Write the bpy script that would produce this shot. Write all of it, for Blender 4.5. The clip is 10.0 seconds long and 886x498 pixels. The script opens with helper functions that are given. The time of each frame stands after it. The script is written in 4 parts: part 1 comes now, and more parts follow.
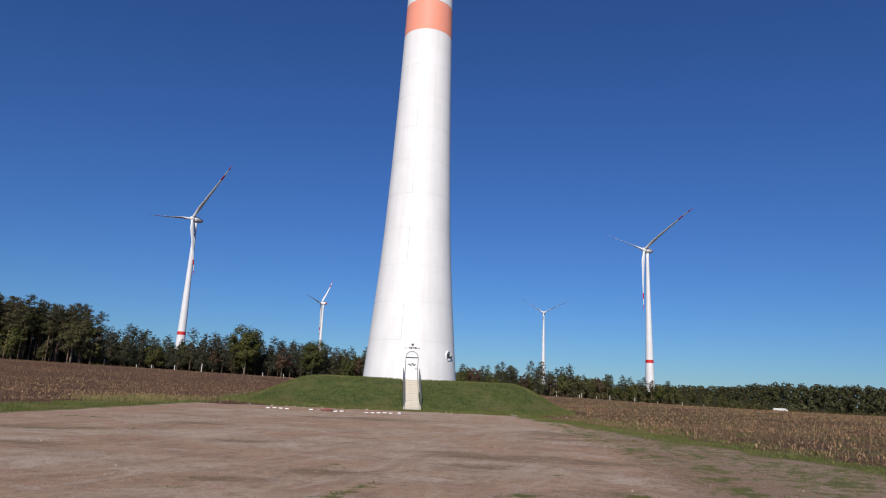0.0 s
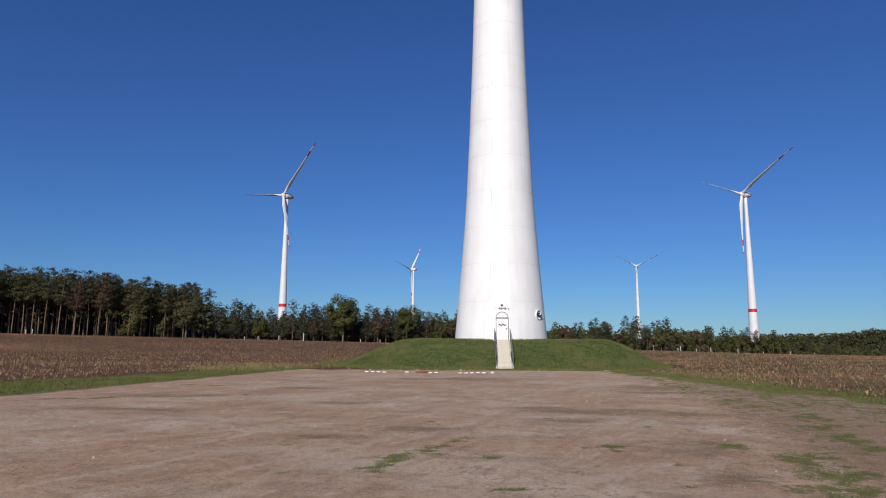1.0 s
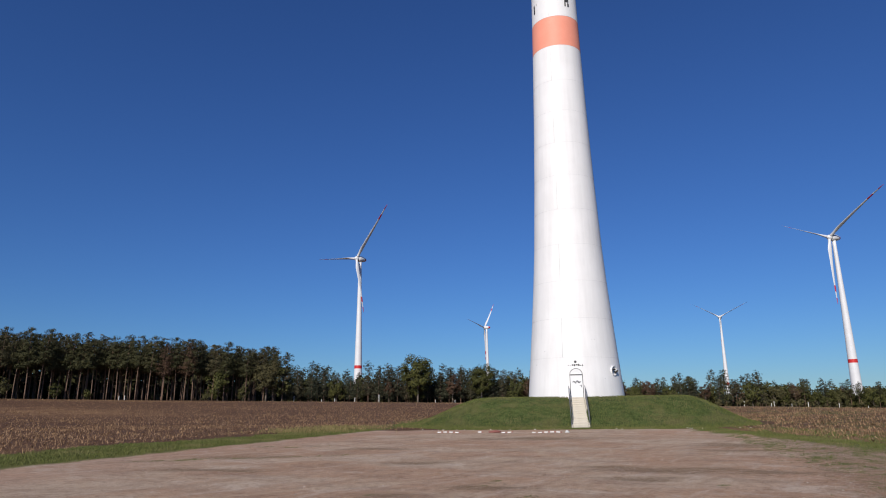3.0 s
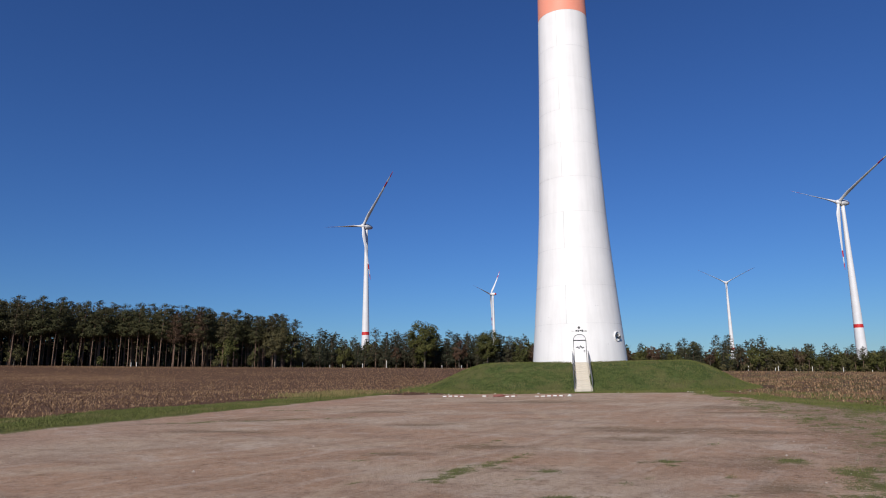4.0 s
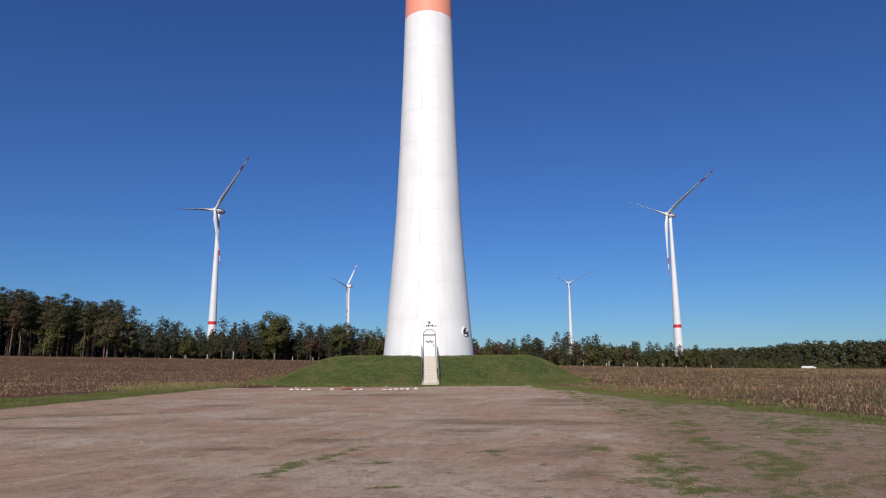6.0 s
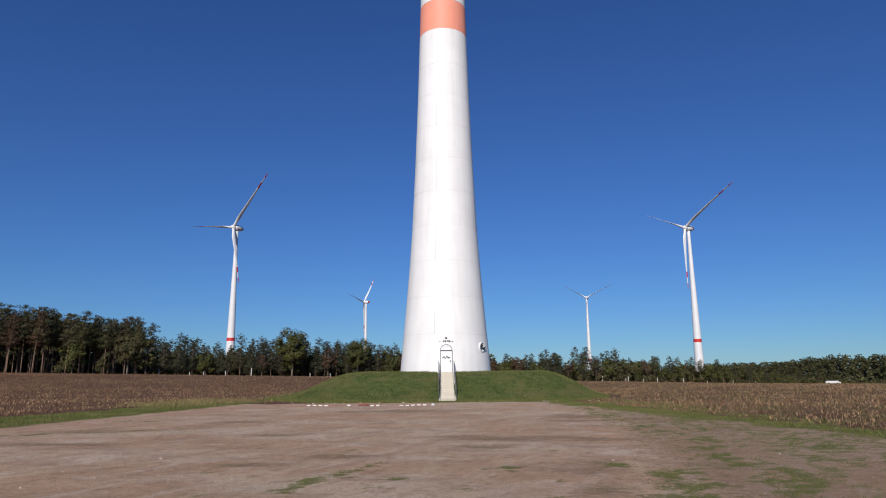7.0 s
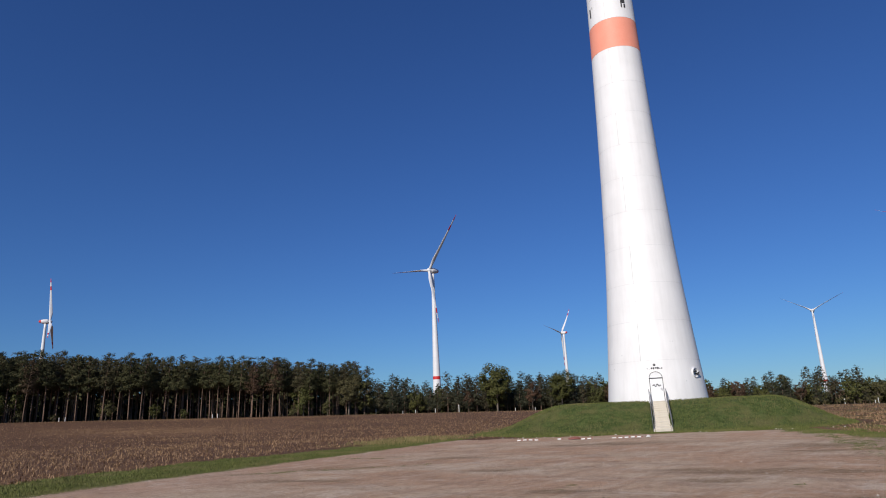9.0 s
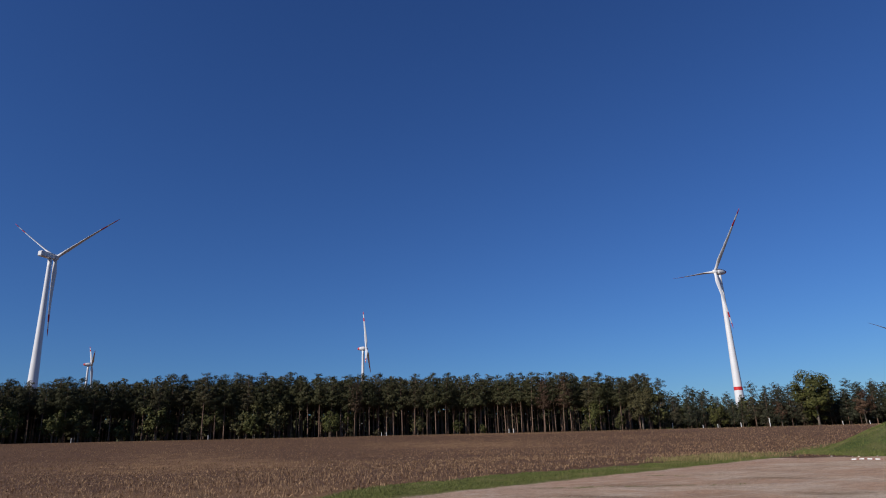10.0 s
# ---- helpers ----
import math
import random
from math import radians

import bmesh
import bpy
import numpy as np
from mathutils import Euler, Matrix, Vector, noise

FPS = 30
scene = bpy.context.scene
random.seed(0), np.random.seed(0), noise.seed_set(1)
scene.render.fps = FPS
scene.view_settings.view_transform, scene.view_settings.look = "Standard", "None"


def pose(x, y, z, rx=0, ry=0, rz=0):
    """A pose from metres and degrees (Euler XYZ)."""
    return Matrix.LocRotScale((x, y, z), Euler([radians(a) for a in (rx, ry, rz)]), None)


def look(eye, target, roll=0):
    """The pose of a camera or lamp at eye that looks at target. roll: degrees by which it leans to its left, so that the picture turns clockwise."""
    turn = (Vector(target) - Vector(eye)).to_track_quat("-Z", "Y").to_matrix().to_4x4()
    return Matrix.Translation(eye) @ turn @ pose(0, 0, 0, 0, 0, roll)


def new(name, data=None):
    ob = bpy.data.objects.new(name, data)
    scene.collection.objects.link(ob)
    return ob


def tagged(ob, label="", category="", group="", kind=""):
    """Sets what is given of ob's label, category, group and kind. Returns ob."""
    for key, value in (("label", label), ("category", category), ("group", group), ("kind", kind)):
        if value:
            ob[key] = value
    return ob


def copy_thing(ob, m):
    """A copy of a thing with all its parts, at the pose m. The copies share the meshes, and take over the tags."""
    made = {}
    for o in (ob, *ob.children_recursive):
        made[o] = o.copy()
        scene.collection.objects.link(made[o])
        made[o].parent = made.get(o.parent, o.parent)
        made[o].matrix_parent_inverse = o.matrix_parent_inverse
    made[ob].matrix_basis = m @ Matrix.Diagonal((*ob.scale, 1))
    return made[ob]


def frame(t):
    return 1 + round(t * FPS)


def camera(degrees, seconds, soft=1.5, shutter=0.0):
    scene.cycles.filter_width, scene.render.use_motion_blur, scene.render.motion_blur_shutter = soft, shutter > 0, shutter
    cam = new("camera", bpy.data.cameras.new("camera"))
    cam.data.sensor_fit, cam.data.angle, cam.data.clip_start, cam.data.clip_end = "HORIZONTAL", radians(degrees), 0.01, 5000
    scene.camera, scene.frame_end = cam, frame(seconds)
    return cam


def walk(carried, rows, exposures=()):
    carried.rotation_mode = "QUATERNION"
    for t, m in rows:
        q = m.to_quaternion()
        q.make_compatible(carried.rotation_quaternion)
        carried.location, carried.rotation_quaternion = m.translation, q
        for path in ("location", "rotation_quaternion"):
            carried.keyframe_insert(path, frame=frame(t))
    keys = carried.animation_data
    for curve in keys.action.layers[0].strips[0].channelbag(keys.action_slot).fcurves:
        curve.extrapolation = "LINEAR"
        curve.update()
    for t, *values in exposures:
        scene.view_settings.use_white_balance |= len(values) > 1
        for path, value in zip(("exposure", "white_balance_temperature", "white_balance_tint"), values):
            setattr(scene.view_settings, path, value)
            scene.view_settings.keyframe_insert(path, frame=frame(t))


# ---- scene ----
cam = camera(68.65, 10.0, 1.05)

PATH = [
    (0, pose(-0.001, 0.001, 1.668, 102.06, -2.62, -6.40)),
    (0.3, pose(-0.003, -0.065, 1.650, 102.28, -1.51, -4.22)),
    (0.5, pose(0.041, -0.084, 1.651, 101.71, -1.39, -1.21)),
    (0.7, pose(0.128, -0.194, 1.643, 99.96, -0.80, -0.80)),
    (1, pose(0.142, -0.301, 1.648, 98.49, -0.31, 1.74)),
    (1.2, pose(0.166, -0.397, 1.644, 99.41, -0.49, 4.21)),
    (1.5, pose(0.323, -0.568, 1.640, 99.60, -1.85, 7.02)),
    (1.8, pose(0.284, -0.531, 1.640, 99.67, -0.89, 9.25)),
    (2, pose(0.315, -0.509, 1.636, 100.39, -0.63, 8.70)),
    (2.2, pose(0.442, -0.581, 1.632, 101.37, 0.31, 7.58)),
    (2.5, pose(0.338, -0.677, 1.625, 102.59, 1.04, 6.00)),
    (2.7, pose(0.370, -0.617, 1.622, 103.63, 0.72, 7.03)),
    (3.8, pose(0.608, -1.104, 1.567, 102.61, 0.64, 9.15)),
    (4, pose(0.620, -1.131, 1.574, 100.71, 0.78, 8.93)),
    (4.5, pose(0.763, -1.363, 1.585, 97.53, -0.61, 1.38)),
    (5, pose(0.903, -1.409, 1.613, 98.86, -0.17, -4.07)),
    (5.2, pose(0.899, -1.386, 1.620, 99.73, -0.67, -4.08)),
    (6.3, pose(0.865, -1.462, 1.618, 100.15, 0.55, -3.65)),
    (6.5, pose(0.888, -1.477, 1.613, 100.45, 0.29, -3.25)),
    (7, pose(0.897, -1.504, 1.617, 101.32, 0.41, -2.30)),
    (7.5, pose(0.882, -1.520, 1.617, 102.48, 0.79, -0.75)),
    (8, pose(0.841, -1.480, 1.615, 103.39, 1.73, 4.78)),
    (8.3, pose(0.845, -1.524, 1.613, 103.73, 1.58, 7.67)),
    (8.5, pose(0.831, -1.543, 1.612, 103.87, 1.93, 9.75)),
    (9, pose(0.765, -1.606, 1.620, 104.56, 2.39, 15.24)),
    (9.3, pose(0.698, -1.620, 1.619, 104.77, 2.17, 19.97)),
    (9.5, pose(0.664, -1.661, 1.623, 104.99, 1.83, 25.05)),
    (9.7, pose(0.744, -1.643, 1.618, 105.69, 2.18, 30.06)),
    (10, pose(0.686, -1.655, 1.620, 106.76, 2.15, 39.82)),
]
walk(cam, PATH)

# ---- light ----
SUN_AZ, SUN_EL = 193.0, 31.0      # degrees clockwise from +y, and up
world = bpy.data.worlds.new("sky")
scene.world = world
world.use_nodes = True
wn = world.node_tree.nodes
sky = wn.new("ShaderNodeTexSky")
sky.sky_type = "NISHITA"
sky.sun_disc = False
sky.sun_elevation, sky.sun_rotation = radians(SUN_EL), radians(SUN_AZ)
sky.altitude, sky.air_density, sky.dust_density, sky.ozone_density = 60, 1.12, 0.0, 10.0
wn["Background"].inputs["Strength"].default_value = 0.066
clear = wn.new("ShaderNodeHueSaturation")
clear.inputs["Saturation"].default_value = 1.0
clear.inputs["Hue"].default_value = 0.509
tint = wn.new("ShaderNodeMix")
tint.data_type, tint.blend_type = "RGBA", "MULTIPLY"
tint.inputs[0].default_value, tint.inputs[7].default_value = 1.0, (0.73, 0.99, 1.20, 1)
world.node_tree.links.new(sky.outputs["Color"], clear.inputs["Color"])
world.node_tree.links.new(clear.outputs["Color"], tint.inputs[6])
world.node_tree.links.new(tint.outputs[2], wn["Background"].inputs["Color"])
sun_way = Vector((math.sin(radians(SUN_AZ)) * math.cos(radians(SUN_EL)), math.cos(radians(SUN_AZ)) * math.cos(radians(SUN_EL)), math.sin(radians(SUN_EL))))
sun = new("sun", bpy.data.lights.new("sun", "SUN"))
sun.data.energy, sun.data.angle, sun.data.color = 4.6, radians(0.55), (1.0, 0.935, 0.87)
sun.matrix_world = look(sun_way * 200, (0, 0, 0))

# ---- materials ----


class Mat:
    """A node material with short-hand for its nodes."""

    def __init__(self, name, rough=0.8, metal=0.0, spec=0.4):
        self.m = bpy.data.materials.new(name)
        self.m.use_nodes = True
        self.t = self.m.node_tree
        self.b = self.t.nodes["Principled BSDF"]
        self.b.inputs["Roughness"].default_value = rough
        self.b.inputs["Metallic"].default_value = metal
        self.b.inputs["Specular IOR Level"].default_value = spec
        self.co = self.node("ShaderNodeTexCoord").outputs["Object"]

    def node(self, kind, **ins):
        n = self.t.nodes.new(kind)
        for k, v in ins.items():
            self.put(n.inputs[k.replace("_", " ")], v)
        return n

    def put(self, socket, v):
        if isinstance(v, bpy.types.NodeSocket):
            self.t.links.new(v, socket)
        else:
            socket.default_value = v

    def noise(self, scale, detail=4.0, rough=0.6, stretch=(1, 1, 1), at=None):
        mp = self.node("ShaderNodeMapping", Vector=at or self.co, Scale=stretch)
        return self.node("ShaderNodeTexNoise", Vector=mp.outputs[0], Scale=scale, Detail=detail, Roughness=rough).outputs["Fac"]

    def ramp(self, fac, a, b):
        n = self.node("ShaderNodeMapRange", Value=fac, From_Min=a, From_Max=b)
        n.interpolation_type = "SMOOTHSTEP"
        return n.outputs[0]

    def mix(self, fac, a, b):
        n = self.t.nodes.new("ShaderNodeMix")
        n.data_type = "RGBA"
        self.put(n.inputs[0], fac)
        self.put(n.inputs[6], a if not isinstance(a, tuple) else (*a, 1))
        self.put(n.inputs[7], b if not isinstance(b, tuple) else (*b, 1))
        return n.outputs[2]

    def math(self, op, a, b=0.0):
        n = self.t.nodes.new("ShaderNodeMath")
        n.operation = op
        self.put(n.inputs[0], a)
        self.put(n.inputs[1], b)
        return n.outputs[0]

    def attr(self, name):
        n = self.t.nodes.new("ShaderNodeAttribute")
        n.attribute_name = name
        return n.outputs["Fac"]

    def rand(self):
        return self.t.nodes.new("ShaderNodeObjectInfo").outputs["Random"]

    def island(self):
        return self.t.nodes.new("ShaderNodeNewGeometry").outputs["Random Per Island"]

    def colour(self, c):
        self.put(self.b.inputs["Base Color"], c if not isinstance(c, tuple) else (*c, 1))
        return self

    def bump(self, h, strength=0.5, dist=0.02):
        n = self.node("ShaderNodeBump", Height=h, Strength=strength, Distance=dist)
        self.put(self.b.inputs["Normal"], n.outputs[0])
        return self


def simple(name, c, c2, scale=3.0, rough=0.7, metal=0.0, bump=0.2, dist=0.01):
    m = Mat(name, rough, metal)
    big, fine = m.noise(scale), m.noise(scale * 14)
    both = m.math("ADD", m.math("MULTIPLY", big, 0.65), m.math("MULTIPLY", fine, 0.35))
    m.colour(m.mix(m.ramp(both, 0.3, 0.7), c, c2)).bump(fine, bump, dist)
    return m.m


def make_ground():
    m = Mat("ground_soil", 0.95, 0, 0.15)
    grav, grass, litter, damp = m.attr("gravel"), m.attr("grass"), m.attr("litter"), m.attr("damp")
    n1, n2, n3, n4 = m.noise(0.25, 5), m.noise(1.6, 6), m.noise(14, 5, 0.7), m.noise(70, 3, 0.7)
    drag = m.noise(0.5, 5, 0.6, (0.35, 1.6, 1))
    # ploughed field with straw
    soil = m.mix(m.ramp(n2, 0.3, 0.7), (0.074, 0.038, 0.021), (0.135, 0.073, 0.040))
    row = m.noise(1.0, 4, 0.7, (3.4, 0.6, 1))
    straw = m.mix(m.ramp(n3, 0.35, 0.7), (0.19, 0.105, 0.05), (0.32, 0.19, 0.095))
    cover = m.math("ADD", m.math("MULTIPLY", n1, 0.45), m.math("ADD", m.math("MULTIPLY", row, 0.35), m.math("MULTIPLY", n3, 0.3)))
    cover = m.math("ADD", cover, m.math("MULTIPLY", litter, 0.25))
    field = m.mix(m.ramp(cover, 0.62, 0.95), soil, straw)
    # compacted gravel and sand
    n5, n6, n7 = m.noise(150, 2, 0.8), m.noise(5.0, 6, 0.75), m.noise(30, 4, 0.75)
    flow = m.node("ShaderNodeVectorRotate", Vector=m.co, Angle=0.45).outputs[0]
    track = m.noise(0.9, 6, 0.72, (1.7, 0.16, 1), flow)
    zone = m.noise(0.16, 5, 0.65, (0.7, 1.2, 1))
    blot = m.noise(0.55, 6, 0.7, (0.6, 1.1, 1), flow)
    sand = m.mix(m.ramp(zone, 0.43, 0.57), (0.44, 0.266, 0.160), (0.50, 0.370, 0.256))
    sand = m.mix(m.math("MULTIPLY", m.attr("ruddy"), 0.6), sand, (0.43, 0.25, 0.16))
    sand = m.mix(m.math("MULTIPLY", m.ramp(blot, 0.52, 0.62), 0.55), sand, (0.285, 0.178, 0.115))
    sand = m.mix(m.math("MULTIPLY", m.ramp(blot, 0.45, 0.36), 0.6), sand, (0.57, 0.455, 0.35))
    sand = m.mix(m.math("MULTIPLY", m.ramp(drag, 0.54, 0.64), 0.25), sand, (0.26, 0.165, 0.105))
    sand = m.mix(m.math("MULTIPLY", m.ramp(n2, 0.53, 0.62), 0.45), sand, (0.27, 0.158, 0.095))
    sand = m.mix(m.math("MULTIPLY", m.ramp(track, 0.54, 0.63), 0.4), sand, (0.25, 0.15, 0.09))
    sand = m.mix(m.math("MULTIPLY", m.ramp(track, 0.46, 0.37), 0.45), sand, (0.58, 0.47, 0.365))
    rut = m.math("MULTIPLY", m.attr("ruts"), m.math("ADD", m.math("MULTIPLY", n6, 1.2), 0.1))
    sand = m.mix(m.math("MULTIPLY", m.ramp(rut, 0.2, 0.7), 0.65), sand, (0.52, 0.38, 0.25))
    sand = m.mix(m.math("MULTIPLY", m.ramp(n6, 0.53, 0.62), 0.45), sand, (0.21, 0.13, 0.084))
    sand = m.mix(m.math("MULTIPLY", m.ramp(n6, 0.46, 0.38), 0.4), sand, (0.56, 0.44, 0.33))
    moss = m.math("ADD", m.math("MULTIPLY", m.attr("verdure"), 0.8), m.math("ADD", m.math("MULTIPLY", n6, 0.6), m.math("MULTIPLY", n2, 0.4)))
    sand = m.mix(m.math("MULTIPLY", m.ramp(moss, 0.82, 1.2), 0.62), sand, (0.215, 0.128, 0.072))
    streak = m.noise(1.1, 6, 0.75, (0.30, 1.7, 1))
    wet = m.math("ADD", m.math("MULTIPLY", damp, 0.62), m.math("ADD", m.math("MULTIPLY", streak, 0.75), m.math("MULTIPLY", n6, 0.65)))
    sand = m.mix(m.math("MULTIPLY", m.ramp(wet, 0.88, 1.36), 0.8), sand, (0.18, 0.112, 0.055))
    sand = m.mix(m.math("MULTIPLY", m.ramp(n3, 0.54, 0.66), 0.6), sand, (0.14, 0.09, 0.058))
    sand = m.mix(m.math("MULTIPLY", m.ramp(n7, 0.56, 0.64), 0.6), sand, (0.62, 0.51, 0.40))
    sand = m.mix(m.math("MULTIPLY", m.ramp(n4, 0.56, 0.64), 0.6), sand, (0.60, 0.50, 0.40))
    sand = m.mix(m.math("MULTIPLY", m.ramp(n5, 0.53, 0.63), 0.6), sand, (0.13, 0.085, 0.055))
    # short grass
    turf = m.mix(m.ramp(n3, 0.3, 0.7), (0.075, 0.088, 0.018), (0.15, 0.155, 0.042))
    turf = m.mix(m.math("MULTIPLY", m.ramp(n2, 0.5, 0.75), 0.5), turf, (0.16, 0.14, 0.05))
    edge = m.math("MULTIPLY", m.math("SUBTRACT", m.math("ADD", m.math("MULTIPLY", n2, 0.45), m.math("MULTIPLY", n3, 0.55)), 0.5), 2.2)
    c = m.mix(m.ramp(m.math("ADD", grav, m.math("MULTIPLY", edge, 0.6)), 0.42, 0.58), field, sand)
    loose = m.math("MULTIPLY", m.math("SUBTRACT", m.math("ADD", n6, m.noise(40, 3, 0.8)), 1.0), 1.6)
    c = m.mix(m.math("MULTIPLY", m.ramp(m.math("ADD", m.math("ADD", grass, edge), loose), 0.42, 0.64), 0.9), c, turf)
    m.colour(c)
    m.bump(m.math("ADD", m.math("MULTIPLY", n3, 0.7), m.math("ADD", m.math("MULTIPLY", n4, 0.5), m.math("MULTIPLY", n6, 0.8))), 0.8, 0.04)
    return m.m


def make_turf():
    m = Mat("mound_turf", 0.95, 0, 0.15)
    n1, n2, n3 = m.noise(0.35, 5), m.noise(2.2, 6), m.noise(18, 4, 0.7)
    c = m.mix(m.ramp(n2, 0.3, 0.7), (0.038, 0.056, 0.014), (0.085, 0.115, 0.034))
    c = m.mix(m.math("MULTIPLY", m.ramp(n1, 0.47, 0.62), 0.6), c, (0.15, 0.13, 0.055))
    c = m.mix(m.math("MULTIPLY", m.ramp(n3, 0.5, 0.75), 0.5), c, (0.03, 0.045, 0.012))
    m.colour(c).bump(m.math("ADD", n3, n2), 0.9, 0.08)
    return m.m


def make_tower_white():
    m = Mat("tower_paint", 0.55, 0, 0.35)
    n1 = m.noise(0.35, 5)
    streak = m.noise(1.0, 5, 0.6, (2.2, 2.2, 0.12))
    fine = m.noise(9, 4)
    c = m.mix(m.ramp(m.math("ADD", m.math("MULTIPLY", n1, 0.5), m.math("MULTIPLY", streak, 0.5)), 0.35, 0.7), (0.80, 0.79, 0.77), (0.70, 0.69, 0.67))
    c = m.mix(m.math("MULTIPLY", m.rand(), 0.25), c, (0.74, 0.735, 0.72))
    m.colour(c).bump(fine, 0.12, 0.01)
    return m.m


def make_leaf(name, a, b, brown=None, share=0.0):
    m = Mat(name, 0.75, 0, 0.2)
    r, o = m.island(), m.rand()
    c = m.mix(r, a, b)
    c = m.mix(m.math("MULTIPLY", m.ramp(o, 0.45, 1.0), 0.6), c, (0.070, 0.056, 0.030))
    c = m.mix(m.math("MULTIPLY", m.ramp(o, 0.35, 0.0), 0.45), c, tuple(v * 0.7 for v in a))
    if brown:
        c = m.mix(m.ramp(m.noise(0.35, 2), 0.62 - share, 0.75 - share), c, brown)
    m.colour(c)
    m.b.inputs["Subsurface Weight"].default_value = 0.0
    return m.m


M_GROUND, M_TURF, M_TOWER = make_ground(), make_turf(), make_tower_white()
M_JOINT = simple("joint_sealant", (0.56, 0.56, 0.55), (0.64, 0.64, 0.62))
M_SEAM = simple("seam_sealant", (0.44, 0.44, 0.43), (0.52, 0.52, 0.51))
M_BAND = simple("orange_paint", (0.84, 0.33, 0.225), (0.80, 0.29, 0.19), 0.6, 0.6)
M_BLADE = simple("blade_gelcoat", (0.62, 0.62, 0.62), (0.70, 0.70, 0.70), 0.1, 0.4)
M_RED = simple("signal_red_paint", (0.55, 0.02, 0.02), (0.48, 0.03, 0.025), 0.2, 0.5)
M_DOOR = simple("door_paint", (0.74, 0.74, 0.73), (0.66, 0.66, 0.66), 2.0, 0.45)
M_DARK = simple("dark_paint", (0.03, 0.03, 0.032), (0.05, 0.05, 0.05))
M_RUBBER = simple("dark_gasket", (0.05, 0.05, 0.05), (0.08, 0.08, 0.08))
M_STEEL = simple("galvanised_steel", (0.19, 0.19, 0.20), (0.12, 0.125, 0.13), 6.0, 0.5, 0.5)
M_STEP = simple("concrete_step", (0.62, 0.57, 0.48), (0.48, 0.44, 0.36), 3.0, 0.9, 0, 0.4)
M_STONE = Mat("pebble_stone", 0.9, 0, 0.2)
M_STONE.colour(M_STONE.mix(M_STONE.island(), (0.18, 0.14, 0.105), (0.50, 0.43, 0.36)))
M_STONE = M_STONE.m
M_STRAW = Mat("corn_stubble", 0.85, 0, 0.2)
M_STRAW.colour(M_STRAW.mix(M_STRAW.island(), (0.10, 0.053, 0.028), (0.43, 0.275, 0.15)))
M_STRAW = M_STRAW.m
M_BLADES = Mat("grass_blades", 0.7, 0, 0.25)
M_BLADES.colour(M_BLADES.mix(M_BLADES.island(), (0.060, 0.085, 0.018), (0.17, 0.18, 0.065)))
M_BLADES.colour(M_BLADES.mix(M_BLADES.math("MULTIPLY", M_BLADES.ramp(M_BLADES.noise(0.45, 5), 0.46, 0.66), 0.6), M_BLADES.mix(M_BLADES.island(), (0.054, 0.072, 0.013), (0.138, 0.148, 0.040)), (0.18, 0.15, 0.066)))
M_BLADES = M_BLADES.m
M_DRY = Mat("dry_grass", 0.8, 0, 0.2)
M_DRY.colour(M_DRY.mix(M_DRY.island(), (0.11, 0.105, 0.035), (0.26, 0.20, 0.09)))
M_DRY = M_DRY.m
M_BARK = simple("pine_bark", (0.13, 0.085, 0.06), (0.24, 0.155, 0.105), 2.0, 0.95, 0, 0.8, 0.05)
M_BARK2 = simple("oak_bark", (0.13, 0.105, 0.08), (0.20, 0.17, 0.13), 2.0, 0.95, 0, 0.8, 0.05)
M_PINE = make_leaf("pine_needles", (0.030, 0.033, 0.013), (0.076, 0.073, 0.029))
M_SCRUB = make_leaf("scrub_pine_needles", (0.027, 0.031, 0.017), (0.064, 0.066, 0.038))
M_OAK = make_leaf("oak_leaves", (0.036, 0.042, 0.010), (0.096, 0.094, 0.026), (0.11, 0.08, 0.026), 0.0)
M_RUST = make_leaf("rust_leaves", (0.060, 0.034, 0.020), (0.10, 0.058, 0.034))
M_POST = simple("white_post_paint", (0.66, 0.66, 0.63), (0.52, 0.51, 0.48), 4.0, 0.6)
M_FADED = simple("faded_red_plastic", (0.24, 0.085, 0.065), (0.16, 0.065, 0.05), 3.0, 0.6)
M_WOOD = simple("post_wood", (0.30, 0.25, 0.19), (0.40, 0.34, 0.27), 4.0, 0.9)

# ---- mesh helpers ----


def empty(name, m=None):
    ob = new(name)
    if m is not None:
        ob.matrix_world = m
    return ob


def obj(name, bm, mat, parent=None, label="", smooth=False):
    me = bpy.data.meshes.new(name)
    bm.normal_update()
    bm.to_mesh(me)
    bm.free()
    for mm in (mat if isinstance(mat, (list, tuple)) else [mat]):
        me.materials.append(mm)
    if smooth:
        me.polygons.foreach_set("use_smooth", [True] * len(me.polygons))
    ob = new(name, me)
    if parent:
        ob.parent = parent
    if label:
        ob["label"] = label
    return ob


def part(name, bm, material, parent, label="", smooth=False):
    return obj(name, bm, material, parent, label, smooth)


def raw(name, verts, faces, mat, parent=None, smooth=False):
    me = bpy.data.meshes.new(name)
    verts, faces = np.asarray(verts, np.float32), np.asarray(faces, np.int32)
    k = faces.shape[1]
    me.vertices.add(len(verts))
    me.vertices.foreach_set("co", verts.ravel())
    me.loops.add(faces.size)
    me.loops.foreach_set("vertex_index", faces.ravel())
    me.polygons.add(len(faces))
    me.polygons.foreach_set("loop_start", np.arange(0, faces.size, k, dtype=np.int32))
    me.update(calc_edges=True)
    me.validate()
    me.polygons.foreach_set("use_smooth", np.full(len(me.polygons), smooth))
    me.materials.append(mat)
    ob = new(name, me)
    if parent:
        ob.parent = parent
    return ob


